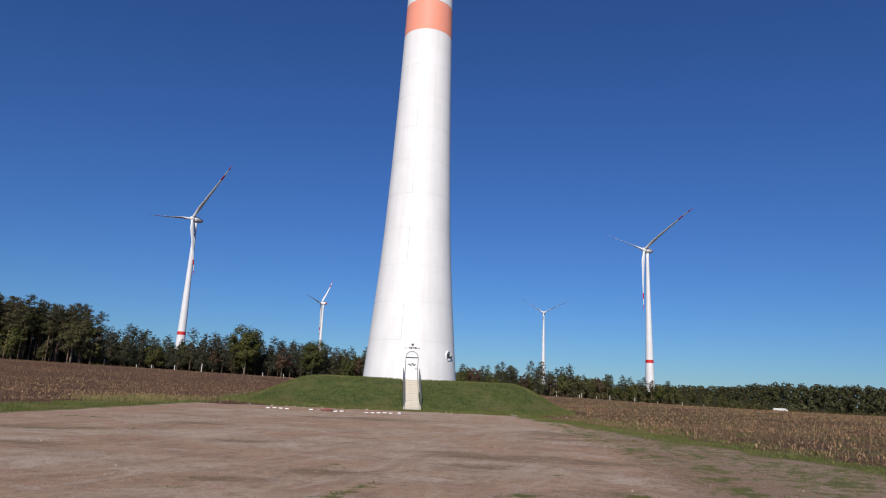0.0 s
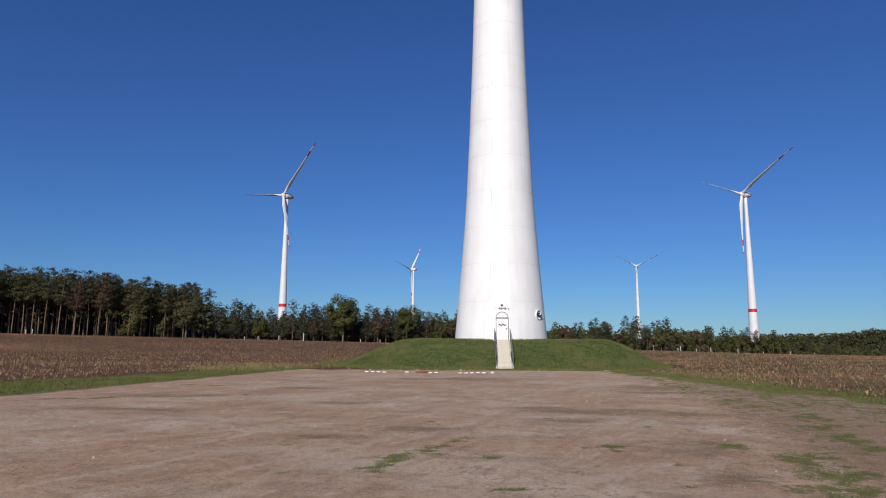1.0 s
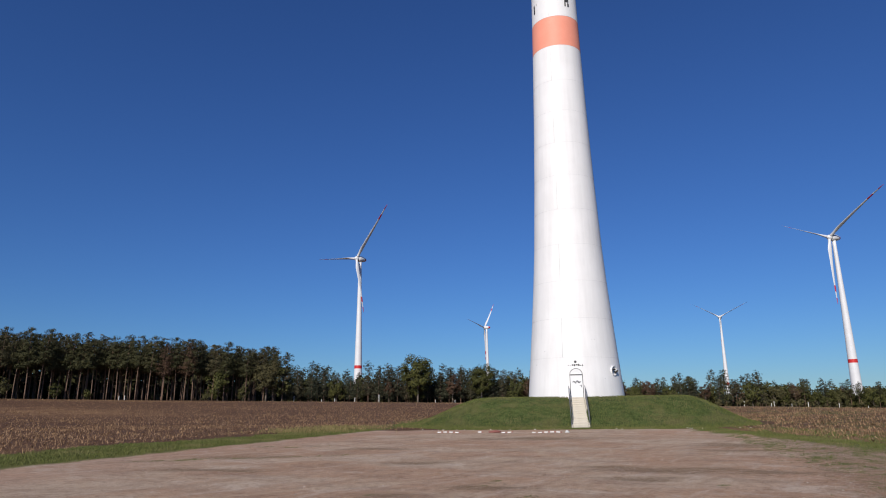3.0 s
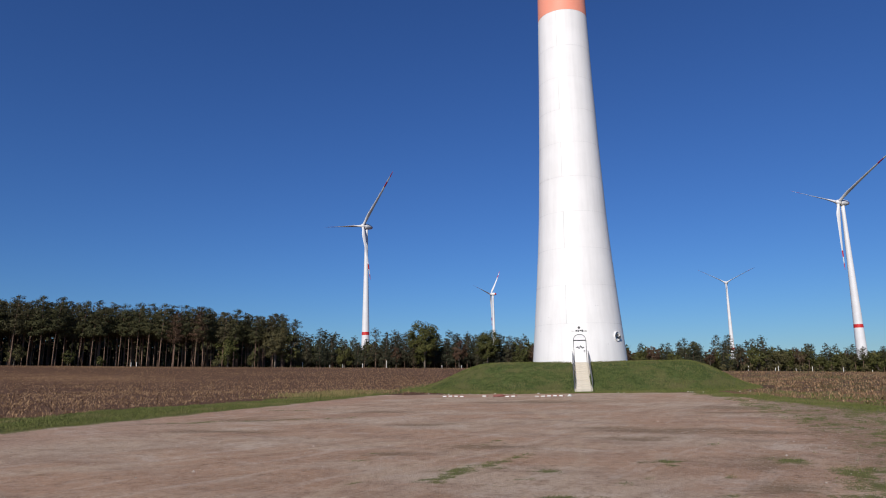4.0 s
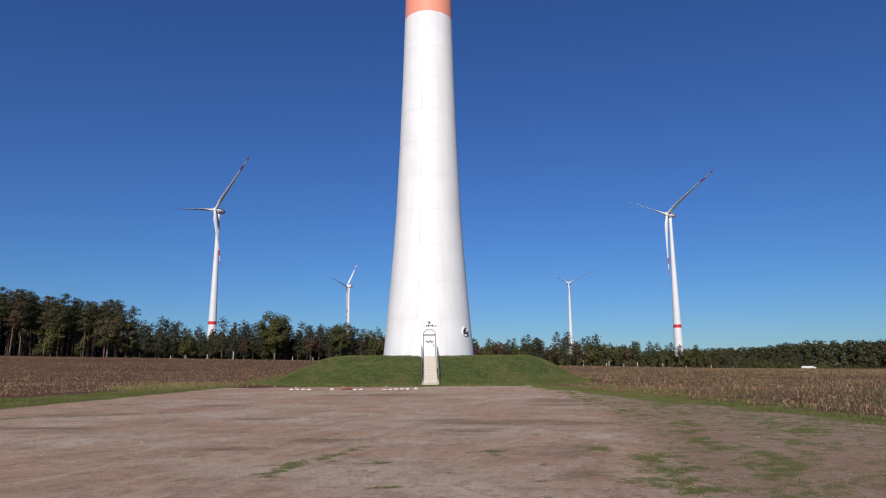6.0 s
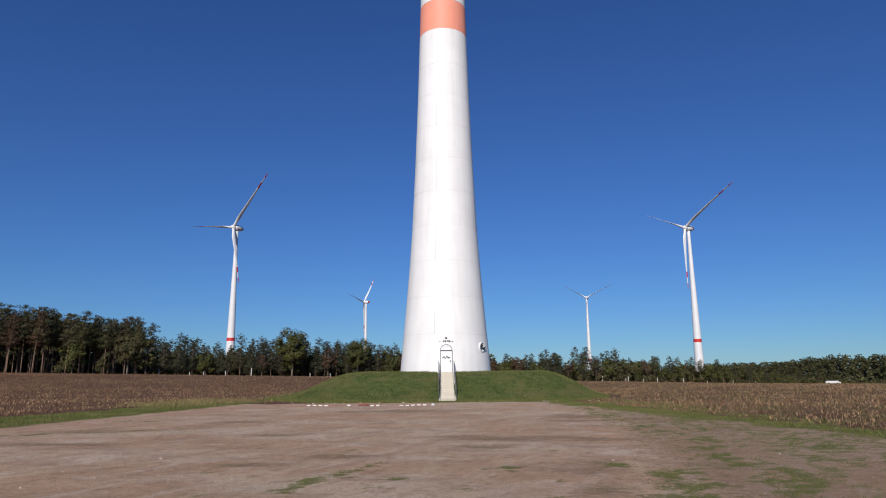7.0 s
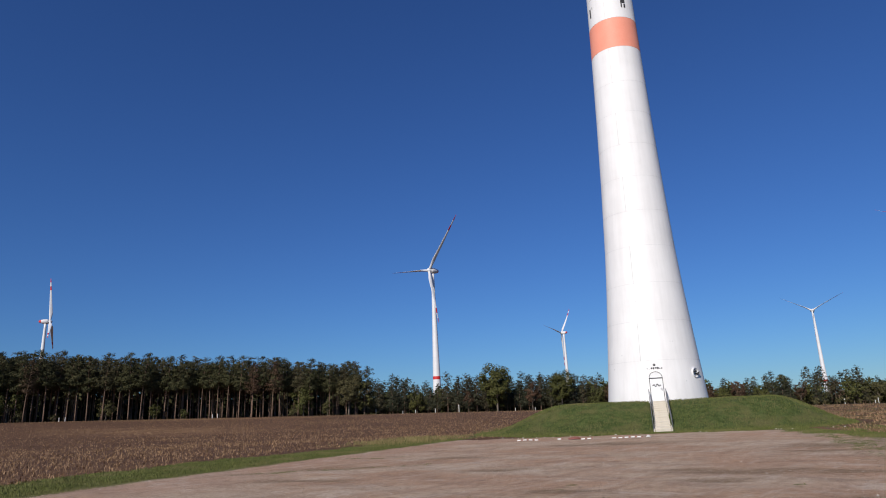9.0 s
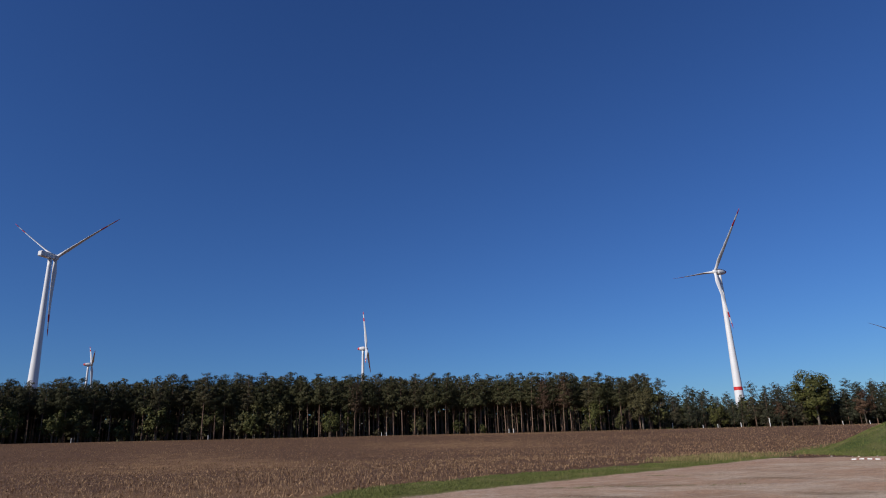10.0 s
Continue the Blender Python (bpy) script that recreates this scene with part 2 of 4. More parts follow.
def box(bm, lo, hi, bevel=0.0, m=None):
    lo, hi = Vector(lo), Vector(hi)
    r = bmesh.ops.create_cube(bm, size=1.0, matrix=(m or Matrix()) @ Matrix.Translation((lo + hi) / 2) @ Matrix.Diagonal((*(hi - lo), 1)))
    if bevel:
        es = list({e for v in r["verts"] for e in v.link_edges})
        bmesh.ops.bevel(bm, geom=es, offset=bevel, segments=1, affect="EDGES")
    return bm


def lathe(bm, profile, segs=48, centre=(0, 0, 0), cap=(True, True)):
    """Rings of (radius, z) joined into a round body."""
    rings = []
    for r, z in profile:
        rings.append([bm.verts.new((centre[0] + r * math.cos(2 * math.pi * k / segs), centre[1] + r * math.sin(2 * math.pi * k / segs), centre[2] + z)) for k in range(segs)])
    for a, b in zip(rings, rings[1:]):
        for k in range(segs):
            bm.faces.new((a[k], a[(k + 1) % segs], b[(k + 1) % segs], b[k]))
    if cap[0]:
        bm.faces.new(rings[0][::-1])
    if cap[1]:
        bm.faces.new(rings[-1])
    return bm


def tube(bm, pts, r, segs=8, r2=None):
    """A round bar along a line of points, tapering from r to r2."""
    pts = [Vector(p) for p in pts]
    r2 = r if r2 is None else r2
    rings = []
    for i, p in enumerate(pts):
        way = (pts[min(i + 1, len(pts) - 1)] - pts[max(i - 1, 0)]).normalized()
        side = way.orthogonal().normalized() if i == 0 else (side - side.dot(way) * way).normalized()
        other = way.cross(side)
        rr = r + (r2 - r) * i / max(1, len(pts) - 1)
        rings.append([bm.verts.new(p + rr * (math.cos(a) * side + math.sin(a) * other)) for a in (2 * math.pi * k / segs for k in range(segs))])
    for a, b in zip(rings, rings[1:]):
        for k in range(segs):
            bm.faces.new((a[k], a[(k + 1) % segs], b[(k + 1) % segs], b[k]))
    bm.faces.new(rings[0][::-1])
    bm.faces.new(rings[-1])
    return bm


def step01(v, a, b):
    k = np.clip((v - a) / (b - a), 0, 1)
    return k * k * (3 - 2 * k)


# ---- ground ----
AX, AY = 3.60, 59.5        # axis of the near tower
MOUND_TOP = 2.17
FOOT_Y = 47.2              # front foot of the mound


def ground_z(x, y):
    r = np.hypot(x, y)
    plane = 3.3 - 0.018 * 260 * np.tanh(x / 260) - 0.0065 * np.clip(y, -300, 420)
    plane = plane - 1.9 * step01(r, 80, 230) * step01(np.degrees(np.arctan2(x, np.maximum(y, 1.0))), 17, 33)   # the land falls off to the east
    bumps = 0.035 * np.sin(x * 0.9 + 1.3 * np.sin(y * 0.31)) * np.sin(y * 0.7 + 0.8 * np.sin(x * 0.23)) * step01(np.abs(x + 2), 10, 22)
    small = 0.02 * np.sin(x * 2.1 + y * 0.6) * np.sin(y * 1.7 - x * 0.4)
    return step01(r, 62, 200 + 2.0 * np.clip(x, 0, 90)) * plane + bumps + small


def left_gravel(y):
    return -15.4 + 0.13 * np.clip(y - 15, -20, 40)


def left_field(y):
    return -19.3 + 0.19 * np.clip(y - 27, 0, 30)


def right_gravel(y):
    return 3.0 + 0.245 * np.clip(y, -10, 60)


def wob(x, y, s, k=0.0):
    return np.sin(x * s + k + 1.7 * np.sin(y * s * 0.6 + k)) * np.sin(y * s * 0.8 + 2.1 * np.sin(x * s * 0.5 - k))


def vnoise(x, y, scale, seed):
    """Smooth random values between -1 and 1 on a lattice of that many cells a metre."""
    tab = np.random.RandomState(seed).uniform(-1, 1, (256, 256))
    u, v = np.asarray(x) * scale + 1000, np.asarray(y) * scale + 1000
    i, j = np.floor(u).astype(int), np.floor(v).astype(int)
    a, b = u - i, v - j
    a, b = a * a * (3 - 2 * a), b * b * (3 - 2 * b)
    t = lambda p, q: tab[p % 256, q % 256]
    return (t(i, j) * (1 - a) + t(i + 1, j) * a) * (1 - b) + (t(i, j + 1) * (1 - a) + t(i + 1, j + 1) * a) * b


def spread(lo, hi, fine, far, grow=1.16):
    inner = list(np.arange(lo, hi + fine / 2, fine))
    left, right, d = [], [], fine
    a, b = lo, hi
    while a > -far or b < far:
        d *= grow
        a, b = a - d, b + d
        left.append(max(a, -far - 50)), right.append(min(b, far + 50))
    left = sorted(set(left))
    right = sorted(set(right))
    return np.array(left + inner + right)


GX, GY = spread(-17, 15, 0.2, 4300, 1.12), spread(1, 48, 0.2, 4300, 1.12)
gx, gy = np.meshgrid(GX, GY)
gz = ground_z(gx, gy)
nx, ny = len(GX), len(GY)
idx = np.arange(nx * ny).reshape(ny, nx)
quads = np.stack([idx[:-1, :-1], idx[:-1, 1:], idx[1:, 1:], idx[1:, :-1]], -1).reshape(-1, 4)
ground = raw("ground", np.stack([gx, gy, gz], -1).reshape(-1, 3), quads, M_GROUND, smooth=True)
tagged(ground, "gravel yard, grass verges and harvested corn field soil", "ground", kind="structure")


def near_line(x, y, pts, wide):
    """1 on a broken line through pts, falling off over wide to each side."""
    best = np.full(np.shape(x), 1e9)
    for (ax, ay), (bx, by) in zip(pts, pts[1:]):
        dx, dy = bx - ax, by - ay
        u = np.clip(((x - ax) * dx + (y - ay) * dy) / (dx * dx + dy * dy), 0, 1)
        best = np.minimum(best, np.hypot(x - ax - u * dx, y - ay - u * dy))
    return np.exp(-(best / wide) ** 2)


TUFTS = ((0.33, 9.75, 0.26, 0.35), (0.16, 8.4, 0.2, 0.2), (-1.5, 8.2, 0.22, 0.14), (-1.75, 5.65, 0.18, 0.12), (2.98, 6.4, 0.42, 0.42), (3.42, 6.1, 0.26, 0.35), (1.3, 7.8, 0.12, 0.12),
         (1.76, 7.5, 0.18, 0.14), (0.68, 7.6, 0.2, 0.12), (3.05, 7.7, 0.2, 0.14), (2.12, 9.3, 0.14, 0.2), (2.98, 10.8, 0.4, 0.35), (4.5, 10.9, 0.35, 0.3), (-3.3, 5.3, 0.3, 0.1), (1.1, 6.0, 0.18, 0.14), (2.2, 5.7, 0.25, 0.2))
DAMP = ((3.7, 16.8, 2.8, 0.45), (2.1, 17.7, 1.2, 0.3), (5.7, 16.4, 1.6, 0.4), (2.5, 14.9, 1.3, 0.3), (7.1, 24.0, 2.0, 0.5), (-3.2, 18.9, 1.5, 0.35), (-2.4, 11.9, 0.8, 0.22), (-0.7, 13.1, 1.2, 0.3),
        (4.3, 11.0, 0.6, 0.6), (3.7, 8.6, 0.7, 0.4), (-3.4, 5.2, 0.7, 0.3), (1.9, 5.0, 2.4, 1.0), (0.0, 33.0, 4.5, 1.0), (8.0, 27.0, 2.5, 0.8), (-8.5, 16.5, 2.2, 0.3), (-9.6, 21.0, 2.6, 0.35), (-6.0, 25.0, 2.4, 0.4))
LANE = ((10.2, 36.0), (9.4, 27.0), (8.2, 18.2), (8.5, 15.6), (7.7, 12.0), (7.0, 9.8), (6.2, 7.4), (5.4, 3.5))
RUTS = (((-2.9, 4.0), (-2.5, 6.3), (-2.1, 9.1), (-1.2, 12.4), (1.0, 18.0), (3.6, 26.0), (5.2, 34.0)), ((-1.9, 4.0), (-1.2, 8.0), (-0.2, 11.6), (2.3, 17.6), (4.9, 26.0), (6.5, 34.0)),
        ((-12.0, 14.0), (-7.0, 16.6), (-2.0, 19.2), (3.0, 23.0), (6.0, 30.0)), ((0.2, 4.0), (0.9, 9.0), (1.3, 12.3), (1.2, 18.0), (0.0, 26.0)), ((-9.0, 8.0), (-5.0, 12.0), (-1.0, 15.4), (5.0, 20.5), (9.0, 28.0)))


def right_verge(y):
    return 13.9 - 0.115 * np.clip(y - 19, -6, 21)


def yard_masks(x, y):
    w1, w2 = wob(x, y, 0.35), wob(x, y, 1.1, 2)
    lg, lf, rg, rv = left_gravel(y), left_field(y), right_gravel(y), right_verge(y)
    front = 44.6 + 0.5 * w1
    grav = step01(x - lg + 0.7 * w1, -0.5, 0.5) * step01(rv - 0.3 - x, -0.3, 0.8) * step01(front - y, -0.4, 0.4)
    verge_l = step01(x - lf + 0.5 * w2 + 1.5 * vnoise(x, y, 0.22, 71), -0.9, 0.9) * step01(lg + 0.5 - x, -0.5, 0.5)
    verge_r = 0.85 * step01(x - rv + 1.5 + 0.6 * w2, -0.8, 0.8) * step01(rv + 0.7 - x + 0.3 * w1, -0.4, 0.4)
    front_g = step01(y - front, -0.3, 0.4) * step01(np.where(x > AX, 14.8, 16.0) - np.hypot(x - AX, (y - AY) * 0.95) + w1, -0.8, 0.8)
    lane = lambda off, slope, wide: np.exp(-((x - off - slope * y + 0.4 * vnoise(x, y, 0.25, 9)) / wide) ** 2)
    jx, jy = x + 0.35 * vnoise(x, y, 0.9, 14), y + 0.5 * vnoise(x, y, 0.7, 15)
    loose = 0.41 * step01(x - rg, -1.5, 1.5)
    loose = np.maximum(loose, 0.64 * near_line(jx, jy, LANE, 0.9))
    loose = np.maximum(loose, 0.62 * near_line(jx, jy, ((5.6, 10.0), (4.9, 7.8), (4.1, 5.6), (3.6, 4.0)), 0.7))
    loose = np.maximum(loose, 0.75 * near_line(jx * 0.5 + x * 0.5, y, ((-1.2, 8.6), (-0.5, 10.4), (0.2, 11.8)), 0.2))
    loose = np.maximum(loose, 0.60 * lane(9.0, 0.10, 0.7) * step01(y, 3, 6))
    loose = np.maximum(loose, 0.50 * near_line(jx, jy, ((-12.5, 19.0), (-9.5, 20.5), (-6.5, 22.0)), 0.3))
    loose = np.maximum(loose, 0.55 * near_line(jx, jy, ((-11.5, 26.0), (-8.5, 27.5)), 0.3))
    for px, py, sx, sy in TUFTS:
        loose = np.maximum(loose, 0.68 * np.exp(-((jx - px) / sx) ** 2 - ((jy - py) / sy) ** 2))
    tuft = np.random.RandomState(77)
    for _ in range(60):
        px, py, pr = tuft.uniform(-3, 5.5), tuft.uniform(4.2, 15), tuft.uniform(0.05, 0.13)
        loose = np.maximum(loose, 0.72 * np.exp(-((x - px) / pr) ** 2 - ((y - py) / pr) ** 2))
    sx = x - 0.28 * y
    fuzz = 0.7 * vnoise(sx, y * 0.35, 0.9, 1) + 0.8 * vnoise(sx, y * 0.6, 2.6, 2) + 1.0 * vnoise(x, y, 5.0, 3)
    grass = np.maximum.reduce([verge_l, verge_r, front_g, np.clip(loose * (1 + 0.75 * fuzz), 0, 1)])
    verdure = np.maximum(step01(x - rg, -3, 2), 0.9 * step01(6.5 - y, 0, 4) * step01(x, -1, 3))
    damp = np.zeros_like(x)
    for px, py, sx, sy in DAMP:
        damp = np.maximum(damp, np.exp(-((x - px - 0.3 * (y - py)) / sx) ** 2 - ((y - py + 0.25 * w2) / sy / 2.3) ** 2))
    litter = wob(x * 0.5, y, 0.08, 3)
    ruts = np.zeros_like(x)
    for pts in RUTS:
        ruts = np.maximum(ruts, near_line(x + 0.12 * vnoise(x, y, 0.8, 16), y, pts, 0.2) * (0.75 + 0.4 * vnoise(x, y, 0.3, 17)))
    ruddy = step01(lg + 4.2 - x + 1.2 * w1, -1.5, 1.5)
    return grav, grass, litter, damp, verdure, np.clip(ruts, 0, 1), ruddy


for key, val in zip(("gravel", "grass", "litter", "damp", "verdure", "ruts", "ruddy"), yard_masks(gx, gy)):
    ground.data.attributes.new(key, "FLOAT", "POINT").data.foreach_set("value", val.ravel().astype(np.float32))


# ---- mound ----
def mound_z(x, y):
    dx, dy = x - AX, y - AY
    d = np.hypot(dx / np.where(dx < 0, 1.05, 1.0), dy * 0.98)
    side = np.where(dx < 0, step01(14.6 - d, 0.0, 7.0), step01(14.8 - d, 0.0, 5.8))
    front = step01(y - FOOT_Y + 0.006 * dx * dx, 0.0, 8.0)
    h = MOUND_TOP * np.minimum(side, 1) * np.minimum(front, 1)
    return h + 0.05 * wob(x, y, 0.9, 1) * step01(h, 0.05, 0.8) * step01(2.15 - h, 0.0, 0.4)


mx, my = np.meshgrid(np.arange(AX - 17.5, AX + 17.6, 0.28), np.arange(FOOT_Y - 1.5, AY + 17, 0.28))
mh = mound_z(mx, my)
mz = ground_z(mx, my) + mh - 0.12 + 0.14 * step01(mh, 0.0, 0.15)
flight = np.clip((my - 48.7) / 6.55, 0, 1) * MOUND_TOP - 0.16      # bed cut for the stairs
mz = np.where(np.abs(mx - AX + 0.14 + 0.20 * (55.25 - my) / 6.55) < 0.66, np.minimum(mz, flight), mz)
mi = np.arange(mx.size).reshape(mx.shape)
mq = np.stack([mi[:-1, :-1], mi[:-1, 1:], mi[1:, 1:], mi[1:, :-1]], -1).reshape(-1, 4)
mound = raw("mound", np.stack([mx, my, mz], -1).reshape(-1, 3), mq, M_TURF, smooth=True)
tagged(mound, "low grass-covered earth mound under the tower foot", "mound", kind="structure")

# ---- near tower ----
RINGS = (-0.6, 5.5, 8.87, 12.2, 15.57, 18.88, 22.19, 25.46, 28.72, 31.95, 35.7, 38.95, 42.0, 44.7, 48.0, 51.3, 54.6, 57.9, 61.2, 64.5, 67.8, 71.1, 74.4, 77.7, 81.0, 84.3, 87.6, 90.9, 94.2, 97.5)
PROF_Z = (-1.0, 2.1, 5.5, 8.9, 12.2, 15.5, 22.1, 28.7, 35.0, 40.0, 60.0, 98.0)
PROF_R = (4.37, 4.20, 3.89, 3.60, 3.34, 3.12, 2.82, 2.58, 2.40, 2.28, 1.90, 1.25)


def tower_r(z):
    return float(np.interp(z, PROF_Z, PROF_R))


def near_tower():
    root = tagged(empty("turbine_tower", pose(AX, AY, 0)), "white concrete wind turbine tower with orange band on a grass mound", "wind turbine")
    for i, (a, b) in enumerate(zip(RINGS, RINGS[1:])):
        bm = bmesh.new()
        g = 0.009
        zs = np.linspace(a + g, b - g, 5)
        lathe(bm, [(tower_r(z), z) for z in zs], 128, cap=(False, False))
        ring = part("concrete_ring", bm, M_BAND if abs(a - 35.7) < 0.1 else M_TOWER, root, "orange warning band" if abs(a - 35.7) < 0.1 else "", smooth=True)
        # upright joint between the two half shells
        if i % 2 == 1 and abs(a - 35.7) > 0.1 or a == 31.95:
            bm = bmesh.new()
            ang = radians(270 - 17)
            for k, (z0, z1) in enumerate(zip(zs, zs[1:])):
                vs = []
                for z, da in ((z0, -0.005), (z0, 0.005), (z1, 0.005), (z1, -0.005)):
                    rr = tower_r(z) + 0.006
                    vs.append(bm.verts.new((rr * math.cos(ang + da), rr * math.sin(ang + da), z)))
                bm.faces.new(vs)
            part("joint_seam", bm, M_SEAM, ring)
    core = lathe(bmesh.new(), [(tower_r(z) - 0.010, z) for z in np.linspace(-0.6, 97.4, 60)], 96)
    part("joint_core", core, M_JOINT, root, "grey joint filler between the rings", smooth=True)
    bm = lathe(bmesh.new(), [(tower_r(98) - 0.05, 97.0), (1.2, 97.9), (0.7, 98.15), (0.01, 98.2)], 48, cap=(False, False))
    part("top_cap", bm, M_TOWER, root, smooth=True)
    return root


tower = near_tower()
DOOR_X = -0.12             # door centre, from the axis


def on_face(a_x, z, out=0.0):
    """A place on the front of the tower's wall at sideways offset a_x from the axis."""
    rr = tower_r(z)
    return Vector((a_x, -math.sqrt(max(0.0, rr * rr - a_x * a_x)) - out, z))


def arch_outline(w, h, rise, n=10):
    pts = [(-w / 2, 0), (-w / 2, h)]
    for k in range(1, n):
        a = math.pi * (1 - k / n)
        pts.append((w / 2 * math.cos(a), h + rise * math.sin(a)))
    pts += [(w / 2, h), (w / 2, 0)]
    return pts


def wall_sheet(bm, pts, z0, out, x0=DOOR_X, thick=0.04):
    """A plate that follows the tower's curve, with the outline pts (x, z)."""
    f = [bm.verts.new(on_face(x0 + x, z0 + z, out)) for x, z in pts]
    b = [bm.verts.new(on_face(x0 + x, z0 + z, out - thick)) for x, z in pts]
    bm.faces.new(f)
    for k in range(len(pts)):
        j = (k + 1) % len(pts)
        bm.faces.new((f[k], b[k], b[j], f[j]))
    return bm


def tower_fittings():
    z0 = MOUND_TOP + 0.02
    outer, inner = arch_outline(1.08, 1.86, 0.52), arch_outline(1.0, 1.86, 0.48)
    bm = bmesh.new()
    fo = [bm.verts.new(on_face(DOOR_X + x, z0 + z, 0.05)) for x, z in outer]
    fi = [bm.verts.new(on_face(DOOR_X + x, z0 + z, 0.05)) for x, z in inner]
    bo = [bm.verts.new(on_face(DOOR_X + x, z0 + z, -0.03)) for x, z in outer]
    bi = [bm.verts.new(on_face(DOOR_X + x, z0 + z, -0.03)) for x, z in inner]
    for k in range(len(outer) - 1):
        bm.faces.new((fo[k], fo[k + 1], fi[k + 1], fi[k]))
        bm.faces.new((fo[k], bo[k], bo[k + 1], fo[k + 1]))
        bm.faces.new((fi[k], fi[k + 1], bi[k + 1], bi[k]))
    arch = part("door_surround", bm, M_RUBBER, tower, "dark arched gasket round the door")
    door = part("door", wall_sheet(bmesh.new(), [(-0.49, 0.02), (-0.49, 1.80), (0.49, 1.80), (0.49, 0.02)], z0, 0.03), M_DOOR, tower, "white steel tower door with dark graffiti")
    part("transom", wall_sheet(bmesh.new(), [(-0.5, 1.80), (-0.5, 1.88), (0.5, 1.88), (0.5, 1.80)], z0, 0.055, thick=0.06), M_DARK, door, "dark rain bar over the door leaf")
    part("fanlight", wall_sheet(bmesh.new(), arch_outline(0.98, 0.0, 0.47)[1:-1], z0 + 1.88, 0.025), M_DOOR, door)
    bm = bmesh.new()
    tube(bm, [on_face(DOOR_X + 0.38, z0 + 0.95, 0.03), on_face(DOOR_X + 0.38, z0 + 0.95, 0.09), on_face(DOOR_X + 0.26, z0 + 0.95, 0.09)], 0.012, 6)
    box(bm, on_face(DOOR_X + 0.355, z0 + 0.82, 0.045), on_face(DOOR_X + 0.405, z0 + 1.02, 0.03))
    part("door_handle", bm, M_STEEL, door)
    bm = bmesh.new()
    rnd = random.Random(4)
    for k in range(16):        # scrawl of short strokes
        x = -0.34 + 0.042 * k
        z = 1.22 + 0.10 * math.sin(k * 0.9) * (1 - abs(k - 8) / 10)
        a, b = rnd.uniform(-0.05, 0.05), rnd.uniform(0.02, 0.10)
        wall_sheet(bm, [(x, z), (x + 0.045, z - 0.015), (x + 0.075 + a * 0.3, z + b), (x + 0.03 + a * 0.3, z + b + 0.03)], z0, 0.036, thick=0.004)
    part("graffiti", bm, M_DARK, door, "dark scrawled paint strokes")
    # small lettering over the door, not legible: bars and a round badge
    for k, (w, h, dz) in enumerate(((0.07, 0.07, 0.02), (0.05, 0.04, 0.0), (0.12, 0.14, 0.0), (0.11, 0.19, -0.03), (0.13, 0.12, 0.03), (0.13, 0.18, -0.02), (0.09, 0.08, 0.0), (0.08, 0.12, -0.02))):
        x = -0.62 + 0.165 * k
        bm = wall_sheet(bmesh.new(), [(x, dz), (x + w, dz), (x + w, dz + h), (x, dz + h)], z0 + 2.58, 0.008, thick=0.006)
        part("letter_bar", bm, M_DARK, tower, "small dark mark over the door")
    bm = bmesh.new()
    wall_sheet(bm, [(0.11 * math.cos(a), 0.11 * math.sin(a)) for a in (2 * math.pi * k / 14 for k in range(14))], z0 + 2.92, 0.008, thick=0.006)
    wall_sheet(bm, [(0.05 * math.cos(a) - 0.01, 0.04 * math.sin(a) + 0.02) for a in (2 * math.pi * k / 10 for k in range(10))], z0 + 2.92, 0.014, thick=0.004)
    part("badge", bm, M_RUBBER, tower, "small round dark badge")
    # big dark letters above the band, cut off: plain bars
    for a0, strokes in ((-2.12, ((0.1, 0.0, 0.2, 1.0), (-0.2, 0.8, 0.8, 0.25))), (0.95, ((0.0, 0.5, 0.75, 0.5), (0.0, 0.0, 0.22, 0.5), (0.5, 0.0, 0.28, 0.4)))):
        bm = bmesh.new()
        for x, z, w, h in strokes:
            wall_sheet(bm, [(a0 + x * 0.55, z), (a0 + (x + w) * 0.55, z), (a0 + (x + w) * 0.55, z + h), (a0 + x * 0.55, z + h)], 40.05, 0.03, 0.0, 0.02)
        part("large_letter_bar", bm, M_DARK, tower, "large dark letter shape above the orange band")
    # round air vent with two curved strips
    ang = math.asin(3.12 / tower_r(4.5))
    m = Matrix.Translation(on_face(3.12, 4.38)) @ Matrix.Rotation(ang, 4, "Z") @ Matrix.Rotation(radians(90), 4, "X")
    bm = lathe(bmesh.new(), [(0.30, -0.05), (0.42, -0.05), (0.42, 0.10), (0.36, 0.10), (0.33, 0.02), (0.30, 0.02)], 28, cap=(False, False))
    bmesh.ops.transform(bm, matrix=m, verts=bm.verts)
    vent = part("vent", bm, M_DOOR, tower, "round white air vent with two dark curved strips", smooth=False)
    bm = lathe(bmesh.new(), [(0.31, 0.0), (0.31, 0.012)], 28)
    bmesh.ops.transform(bm, matrix=m, verts=bm.verts)
    part("vent_back", bm, M_JOINT, vent)
    # curved strips coloured dark for the shade in the vent's S-shaped gap
    bm = bmesh.new()
    for s in range(2):
        pts = []
        for k in range(9):
            a = radians(70 + 120 * k / 8 + 180 * s)
            pts.append((0.05 + 0.30 * (k / 8), a))
        lo = [bm.verts.new((r * math.cos(a), r * math.sin(a), 0.02)) for r, a in pts]
        hi = [bm.verts.new((r * math.cos(a) * 1.1, r * math.sin(a) * 1.1, 0.20)) for r, a in pts]
        for k in range(8):
            bm.faces.new((lo[k], lo[k + 1], hi[k + 1], hi[k]))
    bmesh.ops.solidify(bm, geom=bm.faces[:], thickness=0.02)
    bmesh.ops.transform(bm, matrix=m, verts=bm.verts)
    part("vent_hood", bm, M_RUBBER, vent, "dark curved strips for the shaded gap in the vent")
